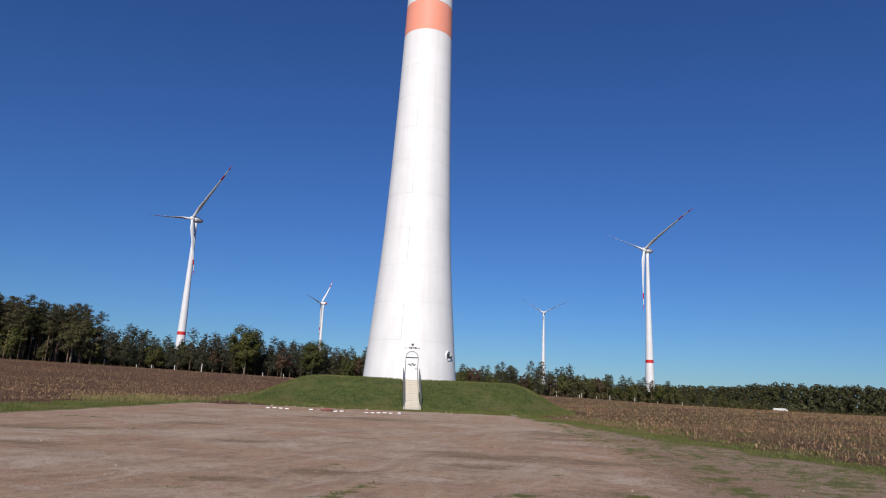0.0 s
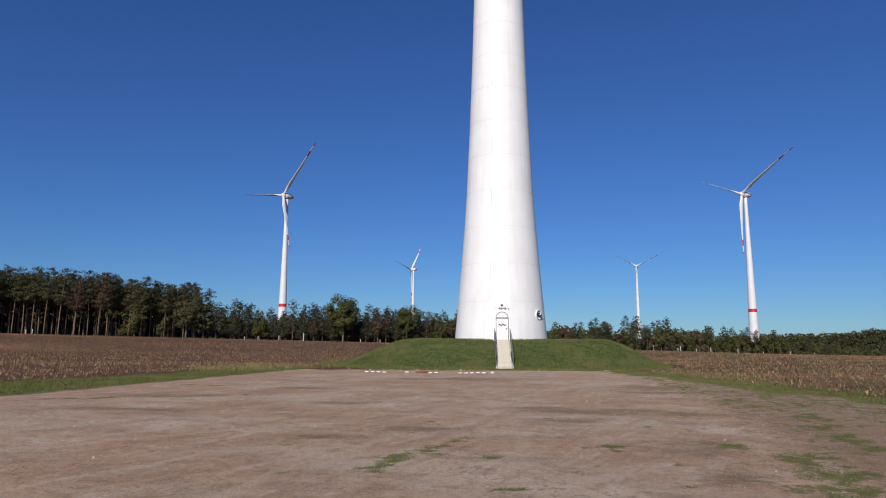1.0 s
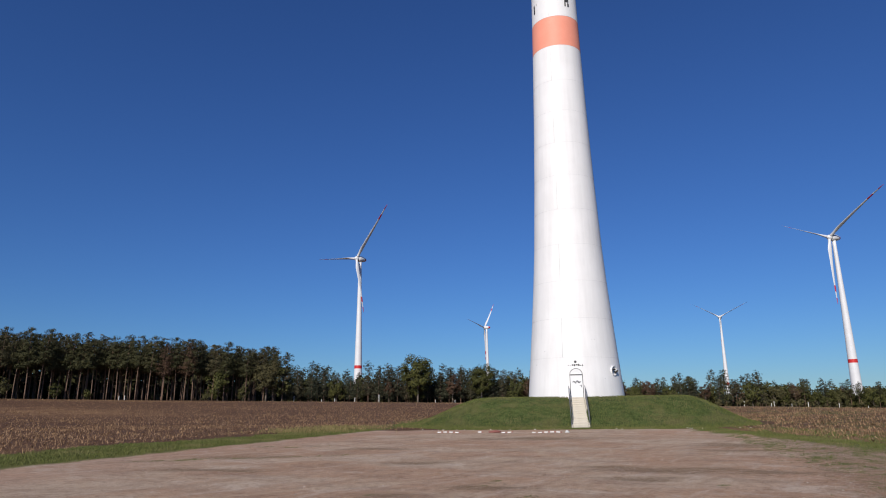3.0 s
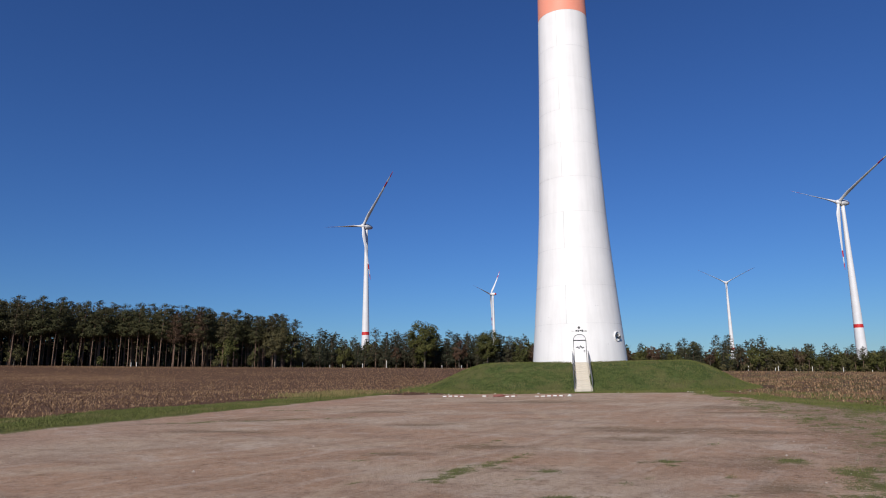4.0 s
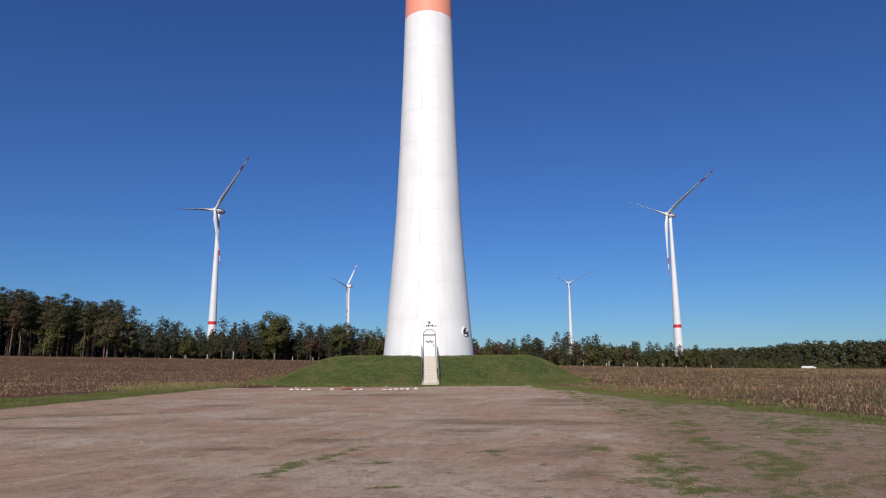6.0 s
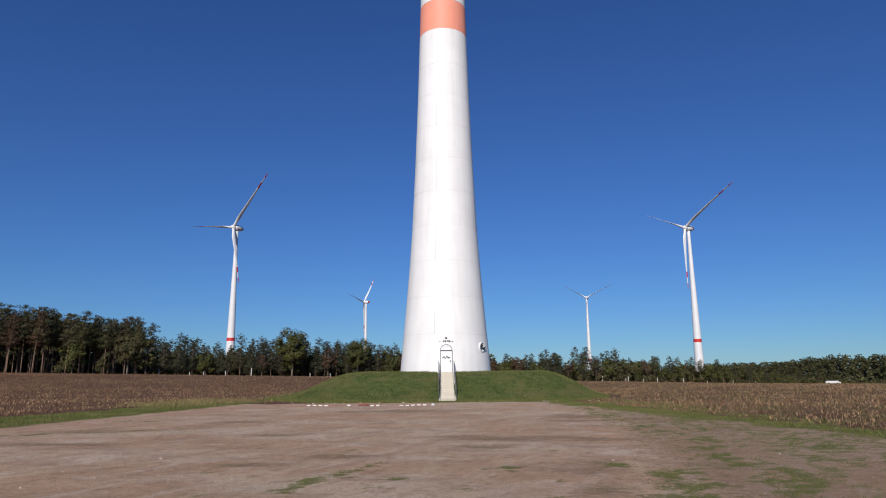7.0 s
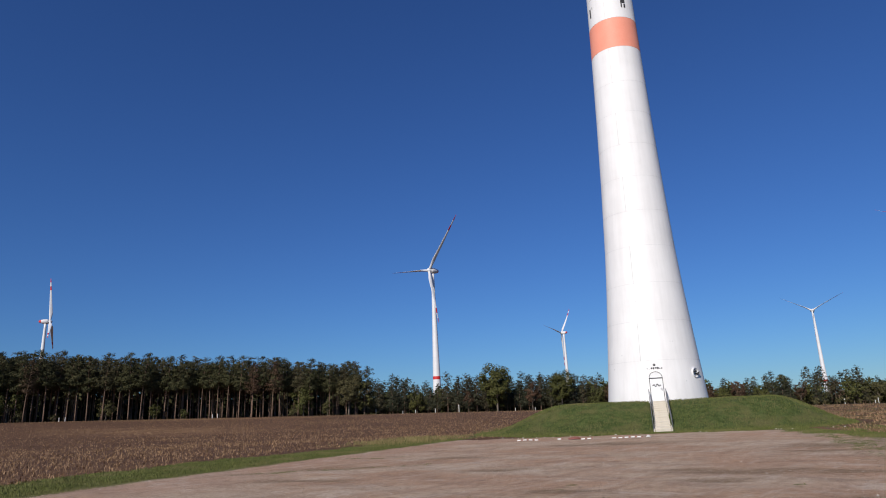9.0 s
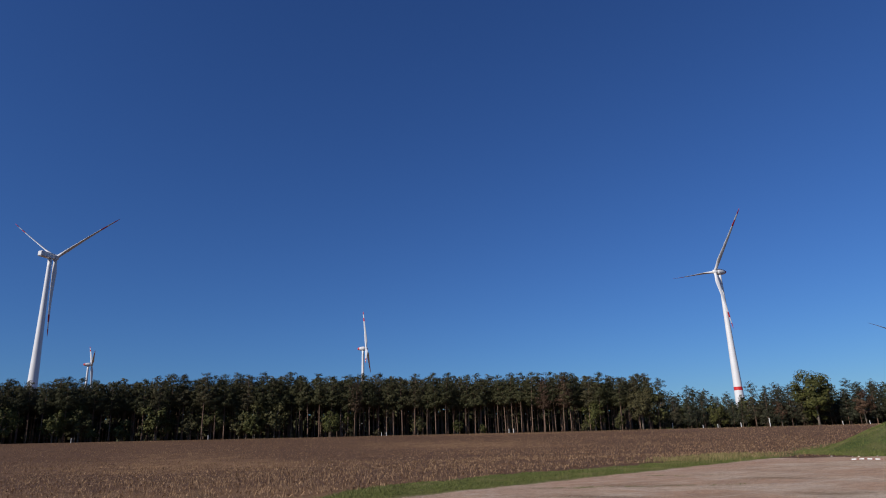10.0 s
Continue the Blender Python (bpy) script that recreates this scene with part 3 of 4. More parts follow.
    # small bolts and patches on the shell
    for x, z in ((-3.35, 5.0), (1.4, 7.0), (1.6, 7.0), (-2.6, 6.1), (2.3, 3.7), (-1.0, 10.6)):
        part("bolt_mark", wall_sheet(bmesh.new(), [(-0.04, -0.03), (0.04, -0.03), (0.045, 0.03), (-0.04, 0.035)], z, 0.012, x, 0.01), M_JOINT, tower)


tower_fittings()

# ---- stairs ----
STEPS, ST_Y0, ST_Y1 = 13, 48.7, 55.25
SX = AX + DOOR_X - 0.02


def stairs():
    root = tagged(empty("staircase", pose(SX - 0.20, ST_Y0, 0, 0, 0, -1.7)), "straight flight of pale concrete steps up the mound", "stairs")
    run, rise = (ST_Y1 - ST_Y0) / STEPS, (MOUND_TOP + 0.02) / STEPS
    shared = None
    for k in range(STEPS):
        if shared is None:
            bm = box(bmesh.new(), (-0.56, -0.05, -0.075), (0.56, run + 0.03, 0), 0.012)
            box(bm, (-0.54, -0.03, -0.3), (0.54, run, -0.07))
            ob = part("step", bm, M_STEP, root)
            shared = ob.data
        else:
            ob = new("step", shared)
            ob.parent = root
        ob.location = (0.01 * math.sin(k * 2.3), k * run, (k + 1) * rise)
        ob.rotation_euler = (0, radians(0.4 * math.sin(k * 1.7)), 0)
    for s in (-1, 1):
        bm = bmesh.new()
        x = s * 0.62
        vs = [(0.0, -0.2), (0.0, 0.05), (ST_Y1 - ST_Y0, MOUND_TOP - 0.02), (ST_Y1 - ST_Y0, MOUND_TOP - 0.4)]
        a = [bm.verts.new((x - 0.045, y, z)) for y, z in vs]
        b = [bm.verts.new((x + 0.045, y, z)) for y, z in vs]
        bm.faces.new(a), bm.faces.new(b[::-1])
        for k in range(4):
            bm.faces.new((a[k], b[k], b[(k + 1) % 4], a[(k + 1) % 4]))
        part("stringer", bm, M_STEP, root)
    for s in (-1, 1):
        rail = tagged(empty("handrail", pose(SX - 0.20 + s * 0.66, ST_Y0, 0, 0, 0, -1.7)), "grey galvanised steel handrail beside the concrete steps", "railing", "stair handrails")
        L = ST_Y1 - ST_Y0
        up = lambda y: max(0.0, y) / L * MOUND_TOP
        part("top_rail", tube(bmesh.new(), [(0, 0.3, 0.75), (0, 0.35, 0.98), (0, L - 0.45, up(L - 0.45) + 1.0), (0, L - 0.1, up(L - 0.2) + 1.02)], 0.026), M_STEEL, rail)
        for h in (0.68, 0.36):
            part("mid_rail", tube(bmesh.new(), [(0, 0.35, up(0.35) + h - 0.1), (0, L - 0.3, up(L - 0.3) + h)], 0.018), M_STEEL, rail)
        for k in range(5):
            y = 0.35 + (L - 0.65) * k / 4
            part("post", tube(bmesh.new(), [(0, y, up(y) - 0.15), (0, y, up(y) + 0.98)], 0.024), M_STEEL, rail)


stairs()


# ---- distant turbines ----
def blade_mesh(L, bend):
    """Twisted, tapered blade along +z with red bands near the tip."""
    bm = bmesh.new()
    secs = []
    for s in np.linspace(0, 1, 33):
        chord = np.interp(s, (0, 0.05, 0.17, 0.35, 0.7, 0.93, 1.0), (2.3, 2.3, 3.9, 3.0, 1.75, 1.05, 0.25))
        thick = np.interp(s, (0, 0.05, 0.2, 0.5, 1.0), (2.3, 2.2, 0.9, 0.45, 0.06))
        tw = radians(np.interp(s, (0, 0.2, 1.0), (100, 95, 84)))
        off = np.interp(s, (0, 0.05, 0.17, 1.0), (0, 0, 0.55, 0.15))
        ring = []
        for k in range(12):
            a = 2 * math.pi * k / 12
            u, v = chord / 2 * math.cos(a) + off, thick / 2 * math.sin(a) * (1 - 0.35 * math.cos(a) * min(1, s * 5))
            ring.append(bm.verts.new((u * math.cos(tw) - v * math.sin(tw), u * math.sin(tw) + v * math.cos(tw) + bend * s * s, 1.0 + s * (L - 1.0))))
        secs.append(ring)
    for i, (a, b) in enumerate(zip(secs, secs[1:])):
        s = (i + 0.5) / 32
        red = 0.72 < s < 0.80 or s > 0.92
        for k in range(12):
            f = bm.faces.new((a[k], a[(k + 1) % 12], b[(k + 1) % 12], b[k]))
            f.material_index = 1 if red else 0
    bm.faces.new(secs[-1])
    bm.faces.new(secs[0][::-1])
    return bm


def far_turbine(hub, facing, phase, L, label, lean=5, bend=0, boxy=False, band_z=36.5):
    """A three-bladed turbine; hub: rotor centre, facing: degrees clockwise from +y that the rotor looks to."""
    hub = Vector(hub)
    fw = Vector((math.sin(radians(facing)), math.cos(radians(facing)), 0))
    base = hub - fw * 4.6
    gz0 = float(ground_z(base.x, base.y)) - 0.5
    root = tagged(empty("wind_turbine", pose(base.x, base.y, gz0, 0, 0, -facing)), label, "wind turbine", "distant wind turbines")
    H = hub.z - gz0
    r0, r1 = 4.4, 1.35
    rad = lambda z: r1 + (r0 - r1) * (1 - z / H) ** 1.25
    zs = [0, band_z - gz0, band_z - gz0 + 2.8]
    part("tower", lathe(bmesh.new(), [(rad(z), z) for z in np.linspace(0, H - 1.8, 24)], 28), M_BLADE, root, smooth=True)
    part("red_band", lathe(bmesh.new(), [(rad(zs[1]) - 0.1, zs[1]), (rad(zs[1]) + 0.03, zs[1]), (rad(zs[2]) + 0.03, zs[2]), (rad(zs[2]) - 0.1, zs[2])], 28, cap=(False, False)), M_RED, root, "red warning band")
    if boxy:
        nac = part("nacelle", box(bmesh.new(), (-1.9, -9.0, H - 1.8), (1.9, 2.6, H + 2.0), 0.35), M_BLADE, root, "grey box-shaped nacelle")
        part("nacelle_rear", box(bmesh.new(), (-1.6, -9.15, H - 1.4), (1.6, -8.9, H + 1.6), 0.2), M_BLADE, nac)
    else:
        bm = lathe(bmesh.new(), [(0.05, -7.2), (1.2, -6.6), (2.1, -4.5), (2.7, -1.5), (2.9, 0.8), (2.7, 2.4), (2.2, 3.0)], 24, cap=(False, True))
        bmesh.ops.transform(bm, matrix=Matrix.Translation((0, 0, H)) @ Matrix.Rotation(radians(-90), 4, "X"), verts=bm.verts)
        for f in bm.faces:
            f.material_index = 1 if f.calc_center_median().y < -4.0 else 0
        part("nacelle", bm, (M_BLADE, M_RED), root, "egg-shaped nacelle with a red tail", smooth=True)
    tilt = Matrix.Translation((0, 4.6, H)) @ Matrix.Rotation(radians(lean), 4, "X")
    bm = lathe(bmesh.new(), [(2.2, -1.6), (2.3, -0.4), (1.9, 0.9), (1.0, 1.9), (0.05, 2.3)], 24, cap=(True, False))
    bmesh.ops.transform(bm, matrix=tilt @ Matrix.Rotation(radians(-90), 4, "X"), verts=bm.verts)
    part("hub", bm, M_BLADE, root, smooth=True)
    shared = None
    for k in range(3):
        if shared is None:
            ob = part("blade", blade_mesh(L, bend), (M_BLADE, M_RED), root, "white rotor blade with red tip bands", smooth=True)
            shared = ob.data
        else:
            ob = new("blade", shared)
            ob.parent = root
            ob["label"] = "white rotor blade with red tip bands"
        ob.matrix_local = tilt @ Matrix.Rotation(radians(phase + 120 * k), 4, "Y")
    return root


NEARER = "white wind turbine with red bands rising behind the trees"
FARTHER = "far white wind turbine with red nacelle behind the woods"
far_turbine((-164.4, 575.1, 137.1), 214.4, 82, 59, NEARER, 8, 1.2, band_z=35.4)
far_turbine((242.7, 559.7, 133.9), 242.5, 64, 57.5, NEARER, 9, -2.5, band_z=31.4)
far_turbine((-94.4, 1174.8, 138.8), 292, 39, 61, FARTHER, 6, 4)
far_turbine((290.8, 1090.8, 135.7), 199, 58, 49.5, FARTHER, 8, -4, band_z=29.5)
far_turbine((-634.9, 606.9, 128.8), 48, 118, 52, FARTHER)
far_turbine((-501.0, 169.4, 141.6), 337, 65.4, 56.5, "white wind turbine with box-shaped nacelle seen behind pine forest", 3, 3.5, True)
far_turbine((-1064.3, 432.4, 140.3), 18, 72, 50, FARTHER)


# ---- trees ----
def leaf_cloud(rnd, clumps, per, size, flat=0.6, slim=0.55, heart=None):
    """Small leaf cards gathered in clumps: (centre, radius) each; slim: breadth to length; heart: middle of the crown that the leaves turn away from."""
    V, F, base = [], [], 0
    for c, r in clumps:
        n = max(6, int(per * (r ** 1.6)))
        d = rnd.normal(size=(n, 3))
        d /= np.linalg.norm(d, axis=1)[:, None]
        p = np.asarray(c) + d * (r * rnd.uniform(0.45, 1.08, (n, 1))) * (1, 1, flat)
        out = d * 0.9 + (0, 0, 0.35) + rnd.normal(size=(n, 3)) * 0.45
        if heart is not None:
            away = p - np.asarray(heart)
            out = out + 0.8 * away / (np.linalg.norm(away, axis=1)[:, None] + 1e-6)
        out /= np.linalg.norm(out, axis=1)[:, None]
        a = np.cross(out, rnd.normal(size=(n, 3)))
        a /= np.linalg.norm(a, axis=1)[:, None] + 1e-6
        b = np.cross(out, a)
        s = size * rnd.uniform(0.55, 1.45, (n, 1))
        V.append(np.concatenate([p - a * s, p + b * s * slim - a * s * 0.2, p + a * s, p - b * s * slim - a * s * 0.2]))
        i = np.arange(n)
        F.append(base + np.stack([i, i + n, i + 2 * n, i + 3 * n], 1))
        base += 4 * n
    return np.concatenate(V), np.concatenate(F)


def pine_tree(bm, kind, rnd):
    """Trunk and limbs of a conifer into bm; gives the crown's clumps and height."""
    clumps = []
    H = rnd.uniform(15.6, 18.2)
    lean = rnd.uniform(-1.1, 1.1, 2)
    at = lambda z: Vector((lean[0] * (z / H) ** 2, lean[1] * (z / H) ** 2, z))
    tube(bm, [at(z) for z in np.linspace(-0.4, H * 0.98, 8)], rnd.uniform(0.13, 0.19), 7, 0.03)
    bushy = kind == "scrub_pine"
    low = rnd.uniform(0.08, 0.2) if bushy else rnd.uniform(0.40, 0.56)
    n = 42 if bushy else 32
    for k in range(n):
        u = k / (n - 1)
        reach = (3.3 if bushy else 2.9) * min(1.0, (0.8 if bushy else 0.6) + 1.2 * u) * (1.0 - u) ** (0.27 if bushy else 0.40) * rnd.uniform(0.62, 1.08) + 0.2
        a = k * 2.4 + rnd.uniform(-0.5, 0.5)
        p = at((low + (0.985 - low) * u) * H)
        tip = p + Vector((math.cos(a) * reach, math.sin(a) * reach, rnd.uniform(0.1, 0.9)))
        if k % 2 == 0:
            tube(bm, [p, (p + tip) / 2 + Vector((0, 0, -0.1)), tip], 0.055, 4, 0.015)
        big = (1.45 if bushy else 1.3) * (1 - 0.42 * u)
        clumps.append((tip, big * rnd.uniform(0.8, 1.15)))
        if reach > 1.2:
            clumps.append((p.lerp(tip, 0.45) + Vector((0, 0, 0.3)), big * 0.8))
    for k in range(3):         # leader
        clumps.append((at(H) + Vector((rnd.uniform(-0.3, 0.3), rnd.uniform(-0.3, 0.3), 0.3 * k - (1.3 if bushy else 0.5))), 0.62 - 0.14 * k))
    for k in range(6):         # dead stubs under the crown
        h, a = rnd.uniform(0.2, max(low, 0.25)), rnd.uniform(0, 6.3)
        p = at(h * H)
        tube(bm, [p, p + Vector((math.cos(a), math.sin(a), 0.1)) * rnd.uniform(0.4, 1.2)], 0.03, 4, 0.01)
    return clumps, H, low


def leafy_tree(bm, kind, rnd):
    """Trunk and forking limbs of a broadleaf into bm, each limb bearing a lobe of the crown."""
    H = {"oak": 15.5, "rust": 11.0, "bush": 7.0, "shrub": 4.0}[kind] * rnd.uniform(0.92, 1.08)
    wide = {"oak": 5.6, "rust": 3.4, "bush": 3.0, "shrub": 2.2}[kind]
    stem = {"oak": 0.27, "rust": 0.25, "bush": 0.14, "shrub": 0.06}[kind] * H
    rad = {"oak": 0.36, "rust": 0.2, "bush": 0.15, "shrub": 0.09}[kind]
    lobes = {"oak": 16, "rust": 11, "bush": 11, "shrub": 7}[kind]
    tube(bm, [(0, 0, -0.4), (0.05, 0.02, stem * 0.5), (0.1, 0.0, stem), (0.0, 0.1, H * 0.62)], rad, 8, rad * 0.35)
    mid = Vector((0, 0, stem + (H - stem) * 0.46))
    clumps = [(mid + Vector((rnd.uniform(-1, 1), rnd.uniform(-1, 1), rnd.uniform(-1, 1))) * wide * 0.25, wide * 0.3) for _ in range(4)]
    for k in range(lobes):
        u = (k + 0.5) / lobes
        a, zz = k * 2.399 + rnd.uniform(-0.3, 0.3), 1.75 * u - 0.85
        flat = math.sqrt(max(0.05, 1 - zz * zz))
        far = rnd.uniform(0.58, 0.8)
        tip = mid + Vector((math.cos(a) * flat * wide * far, math.sin(a) * flat * wide * far, zz * (H - stem) * 0.52 * (far + 0.08)))
        p = Vector((0.05, 0.05, stem * 0.9 + max(0.0, tip.z - stem) * 0.25))
        tube(bm, [p, p.lerp(tip, 0.5) + Vector((0, 0, 0.5)), tip], rad * 0.32, 5, 0.02)
        lobe = wide * rnd.uniform(0.27, 0.38)
        for q in range(6):
            d = Vector(rnd.normal(size=3)).normalized() * lobe * 0.75
            clumps.append((tip + d, lobe * rnd.uniform(0.55, 0.85)))
    return clumps, mid


def make_tree(kind, seed):
    """One tree at the origin: trunk with limbs, and a crown of leaf clumps."""
    rnd = np.random.RandomState(seed)
    root = empty("tree")
    bm = bmesh.new()
    if kind in ("pine", "dry_pine", "scrub_pine"):
        clumps, H, low = pine_tree(bm, kind, rnd)
        V, F = leaf_cloud(rnd, clumps, {"pine": 46, "dry_pine": 32, "scrub_pine": 34}[kind], 0.27 if kind != "scrub_pine" else 0.31, 0.6, 0.27, (0, 0, H * (low * 0.55 + 0.4)))
        trunk_mat, leaf_mat = M_BARK, {"pine": M_PINE, "dry_pine": M_RUST, "scrub_pine": M_SCRUB}[kind]
    else:
        clumps, mid = leafy_tree(bm, kind, rnd)
        V, F = leaf_cloud(rnd, clumps, {"oak": 50, "rust": 46, "bush": 46, "shrub": 40}[kind], 0.24 if kind == "oak" else 0.2, 0.85, 0.6, mid)
        trunk_mat, leaf_mat = M_BARK2, M_RUST if kind == "rust" else M_OAK
    part("trunk", bm, trunk_mat, root, smooth=True)
    raw("crown", V, F, leaf_mat, root)
    return root


LABELS = {"dry_pine": ("dying pine with thin rust-brown needles", "tree", "pine forest"), "scrub_pine": ("bushy dark pine branched almost to the ground", "tree", "field-edge trees"), "pine": ("tall pine with bare trunk and dark green crown", "tree", "pine forest"), "oak": ("broad green oak tree at the field edge", "tree", "field-edge trees"),
          "rust": ("rust-brown autumn tree at the field edge", "tree", "field-edge trees"), "bush": ("small leafy green tree at the field edge", "tree", "field-edge trees"), "shrub": ("low green shrub under the trees", "shrub", "undergrowth")}
POOL = {}
for kind, count in (("pine", 8), ("dry_pine", 1), ("scrub_pine", 5), ("oak", 3), ("rust", 2), ("bush", 4), ("shrub", 2)):
    POOL[kind] = [tagged(make_tree(kind, 11 * i + len(kind)), *LABELS[kind]) for i in range(count)]
USED = set()


def plant(kind, x, y, scale, rnd, name=None):
    src = POOL[kind][rnd.randint(len(POOL[kind]))]
    m = Matrix.Translation((x, y, float(ground_z(x, y)) - 0.1)) @ Matrix.Rotation(rnd.uniform(0, 6.28), 4, "Z")
    if src.name in USED:
        ob = copy_thing(src, m)
    else:
        ob = src
        USED.add(src.name)
        ob.matrix_basis = m
    ob.scale = (scale * rnd.uniform(0.9, 1.1), scale * rnd.uniform(0.9, 1.1), scale)
    return ob


def polar(az, r):
    return r * math.sin(radians(az)), r * math.cos(radians(az))


rnd = np.random.RandomState(5)
BACK = []                  # trees behind the front ranks, joined below


def back(kind, x, y, scale):
    BACK.append((kind, x, y, scale, rnd.uniform(0, 6.28)))


def stand(rank, kind, az, r, size, single=2):
    x, y = polar(az, r + rnd.uniform(-2, 2))
    if rank < single:
        plant(kind, x, y, size, rnd)
    else:
        back(kind, x, y, size)


# pine forest on the left
for rank in range(7):
    r = 191 + rank * 4.5
    az = -84.0
    while az < -22.6 - rank * 0.25:
        az += math.degrees((2.7 + rank * 0.15) / r) * rnd.uniform(0.7, 1.35)
        size = float(np.interp(az, (-84, -73, -62, -51, -39, -30, -24), (0.79, 0.80, 0.91, 0.96, 0.90, 0.87, 0.82))) * rnd.uniform(0.93, 1.06)
        stand(rank, "pine", az, r, size)
for k in range(38):
    az = -80 + 57 * rnd.uniform() ** 1.5
    deep = az < -48
    kind = "bush" if rnd.rand() < (0.75 if deep else 0.25) else "shrub"
    plant(kind, *polar(az, 187.5 + rnd.uniform(0, 6)), rnd.uniform(0.9, 1.5) if deep else rnd.uniform(0.45, 0.75), rnd)
plant("oak", *polar(-23.2, 189), 0.74, rnd)
plant("bush", *polar(-21.9, 192), 1.35, rnd)
plant("dry_pine", *polar(-29.6, 188.5), 0.84, rnd)
plant("dry_pine", *polar(-31.2, 188.0), 0.80, rnd)
plant("dry_pine", *polar(-47.5, 188.0), 0.84, rnd)
plant("bush", *polar(-27.0, 189.5), 1.3, rnd)
# mixed row between the forest and the mound
for rank in range(5):
    r = 226 + rank * 5
    az = -22.5
    while az < 4:
        az += math.degrees(3.4 / r) * rnd.uniform(0.7, 1.35)
        kind = "scrub_pine" if rnd.rand() < 0.76 else ("bush" if rnd.rand() < 0.78 else "rust")
        stand(rank, kind, az, r, {"scrub_pine": 0.70, "bush": 1.35, "rust": 0.85}[kind] * rnd.uniform(0.82, 1.1) * (0.82 if abs(az + 16.1) < 1.3 else 1.0))
plant("oak", *polar(-10.4, 222), 1.06, rnd)
plant("oak", *polar(-4.9, 224), 0.88, rnd)
plant("rust", *polar(-7.4, 223), 0.9, rnd)
plant("rust", *polar(-12.9, 225), 0.7, rnd)
# row beyond the field on the right: pines first, then rounder trees, then a low hedge
for rank in range(4):
    az = 4.0
    while az < 42:
        r = float(np.interp(az, (4, 13, 25, 41), (262, 285, 345, 420))) + rank * 6
        az += math.degrees(4.0 / r) * rnd.uniform(0.55, 1.6)
        size = float(np.interp(az, (4, 10, 16, 21, 25, 28, 31, 35, 41), (0.70, 0.70, 0.74, 0.70, 0.64, 0.55, 0.38, 0.25, 0.22)))
        size *= 1 + 0.08 * math.sin(az * 2.3) + 0.07 * math.sin(az * 5.9 + 1)
        pick = rnd.rand()
        piny = float(np.interp(az, (4, 12, 20, 28), (0.55, 0.5, 0.3, 0.1)))
        kind = "scrub_pine" if pick < piny else "bush" if pick < 0.80 else "rust" if pick < 0.88 else "pine"
        stand(rank, kind, az, r, size * {"pine": 1.05, "scrub_pine": 1, "bush": 1.9, "rust": 1.25}[kind] * rnd.uniform(0.80, 1.08), 1)
    az = 4.0
    while az < 42 and rank == 0:
        r = float(np.interp(az, (4, 13, 25, 41), (258, 281, 341, 416)))
        az += math.degrees(3.2 / r) * rnd.uniform(0.6, 1.6)
        back("shrub", *polar(az, r + rnd.uniform(-1.5, 1.5)), rnd.uniform(0.5, 0.95))


def joined_trees():
    """The trees behind, as one crown mass a kind and one mass of trunks."""
    rn = np.random.RandomState(21)
    tv, tf, tn = [], [], 0
    ring = np.array([(math.cos(a), math.sin(a)) for a in (2 * math.pi * k / 5 for k in range(5))])
    for group in ("pine", "scrub_pine", "bush", "rust", "shrub"):
        cv, cf, n = [], [], 0
        for kind, x, y, sc, turn in BACK:
            if kind != group:
                continue
            src = next(o for o in POOL[kind][rn.randint(len(POOL[kind]))].children if o.name.startswith("crown")).data
            co = np.empty(len(src.vertices) * 3, np.float32)
            src.vertices.foreach_get("co", co)
            ids = np.empty(len(src.loops), np.int32)
            src.loops.foreach_get("vertex_index", ids)
            co = co.reshape(-1, 3)[ids].reshape(-1, 4, 3)[:: 6]       # every sixth leaf card, larger
            mid = co.mean(axis=1, keepdims=True)
            co = ((co - mid) * 2.3 + mid).reshape(-1, 3)
            c, q = math.cos(turn), math.sin(turn)
            z0 = float(ground_z(x, y))
            p = np.stack([(co[:, 0] * c - co[:, 1] * q) * sc + x, (co[:, 0] * q + co[:, 1] * c) * sc + y, co[:, 2] * sc + z0], 1)
            cv.append(p)
            cf.append(np.arange(n, n + len(p)).reshape(-1, 4))
            n += len(p)
            h = 15 * sc if "pine" in kind else 4 * sc
            lo = np.column_stack([ring * 0.2 * sc + (x, y), np.full(5, z0 - 0.3)])
            hi = np.column_stack([ring * 0.06 * sc + (x, y), np.full(5, z0 + h)])
            tv.append(np.concatenate([lo, hi]))
            k = np.arange(5)
            tf.append(tn + np.stack([k, (k + 1) % 5, (k + 1) % 5 + 5, k + 5], 1))
            tn += 10
        if cv:
            mat = {"pine": M_PINE, "scrub_pine": M_SCRUB, "bush": M_OAK, "rust": M_RUST, "shrub": M_OAK}[group]
            tagged(raw("woodland_crowns", np.concatenate(cv), np.concatenate(cf), mat), "crowns of the " + {"pine": "dark pines deep in the forest", "scrub_pine": "bushy pines behind the first row", "bush": "green leafy trees behind the first row", "rust": "rust-brown trees behind the first row", "shrub": "low green shrubs along the field edge"}[group], "woods", kind="stuff")
    tagged(raw("woodland_trunks", np.concatenate(tv), np.concatenate(tf), M_BARK), "many slim brown trunks inside the woods", "woods", kind="stuff")


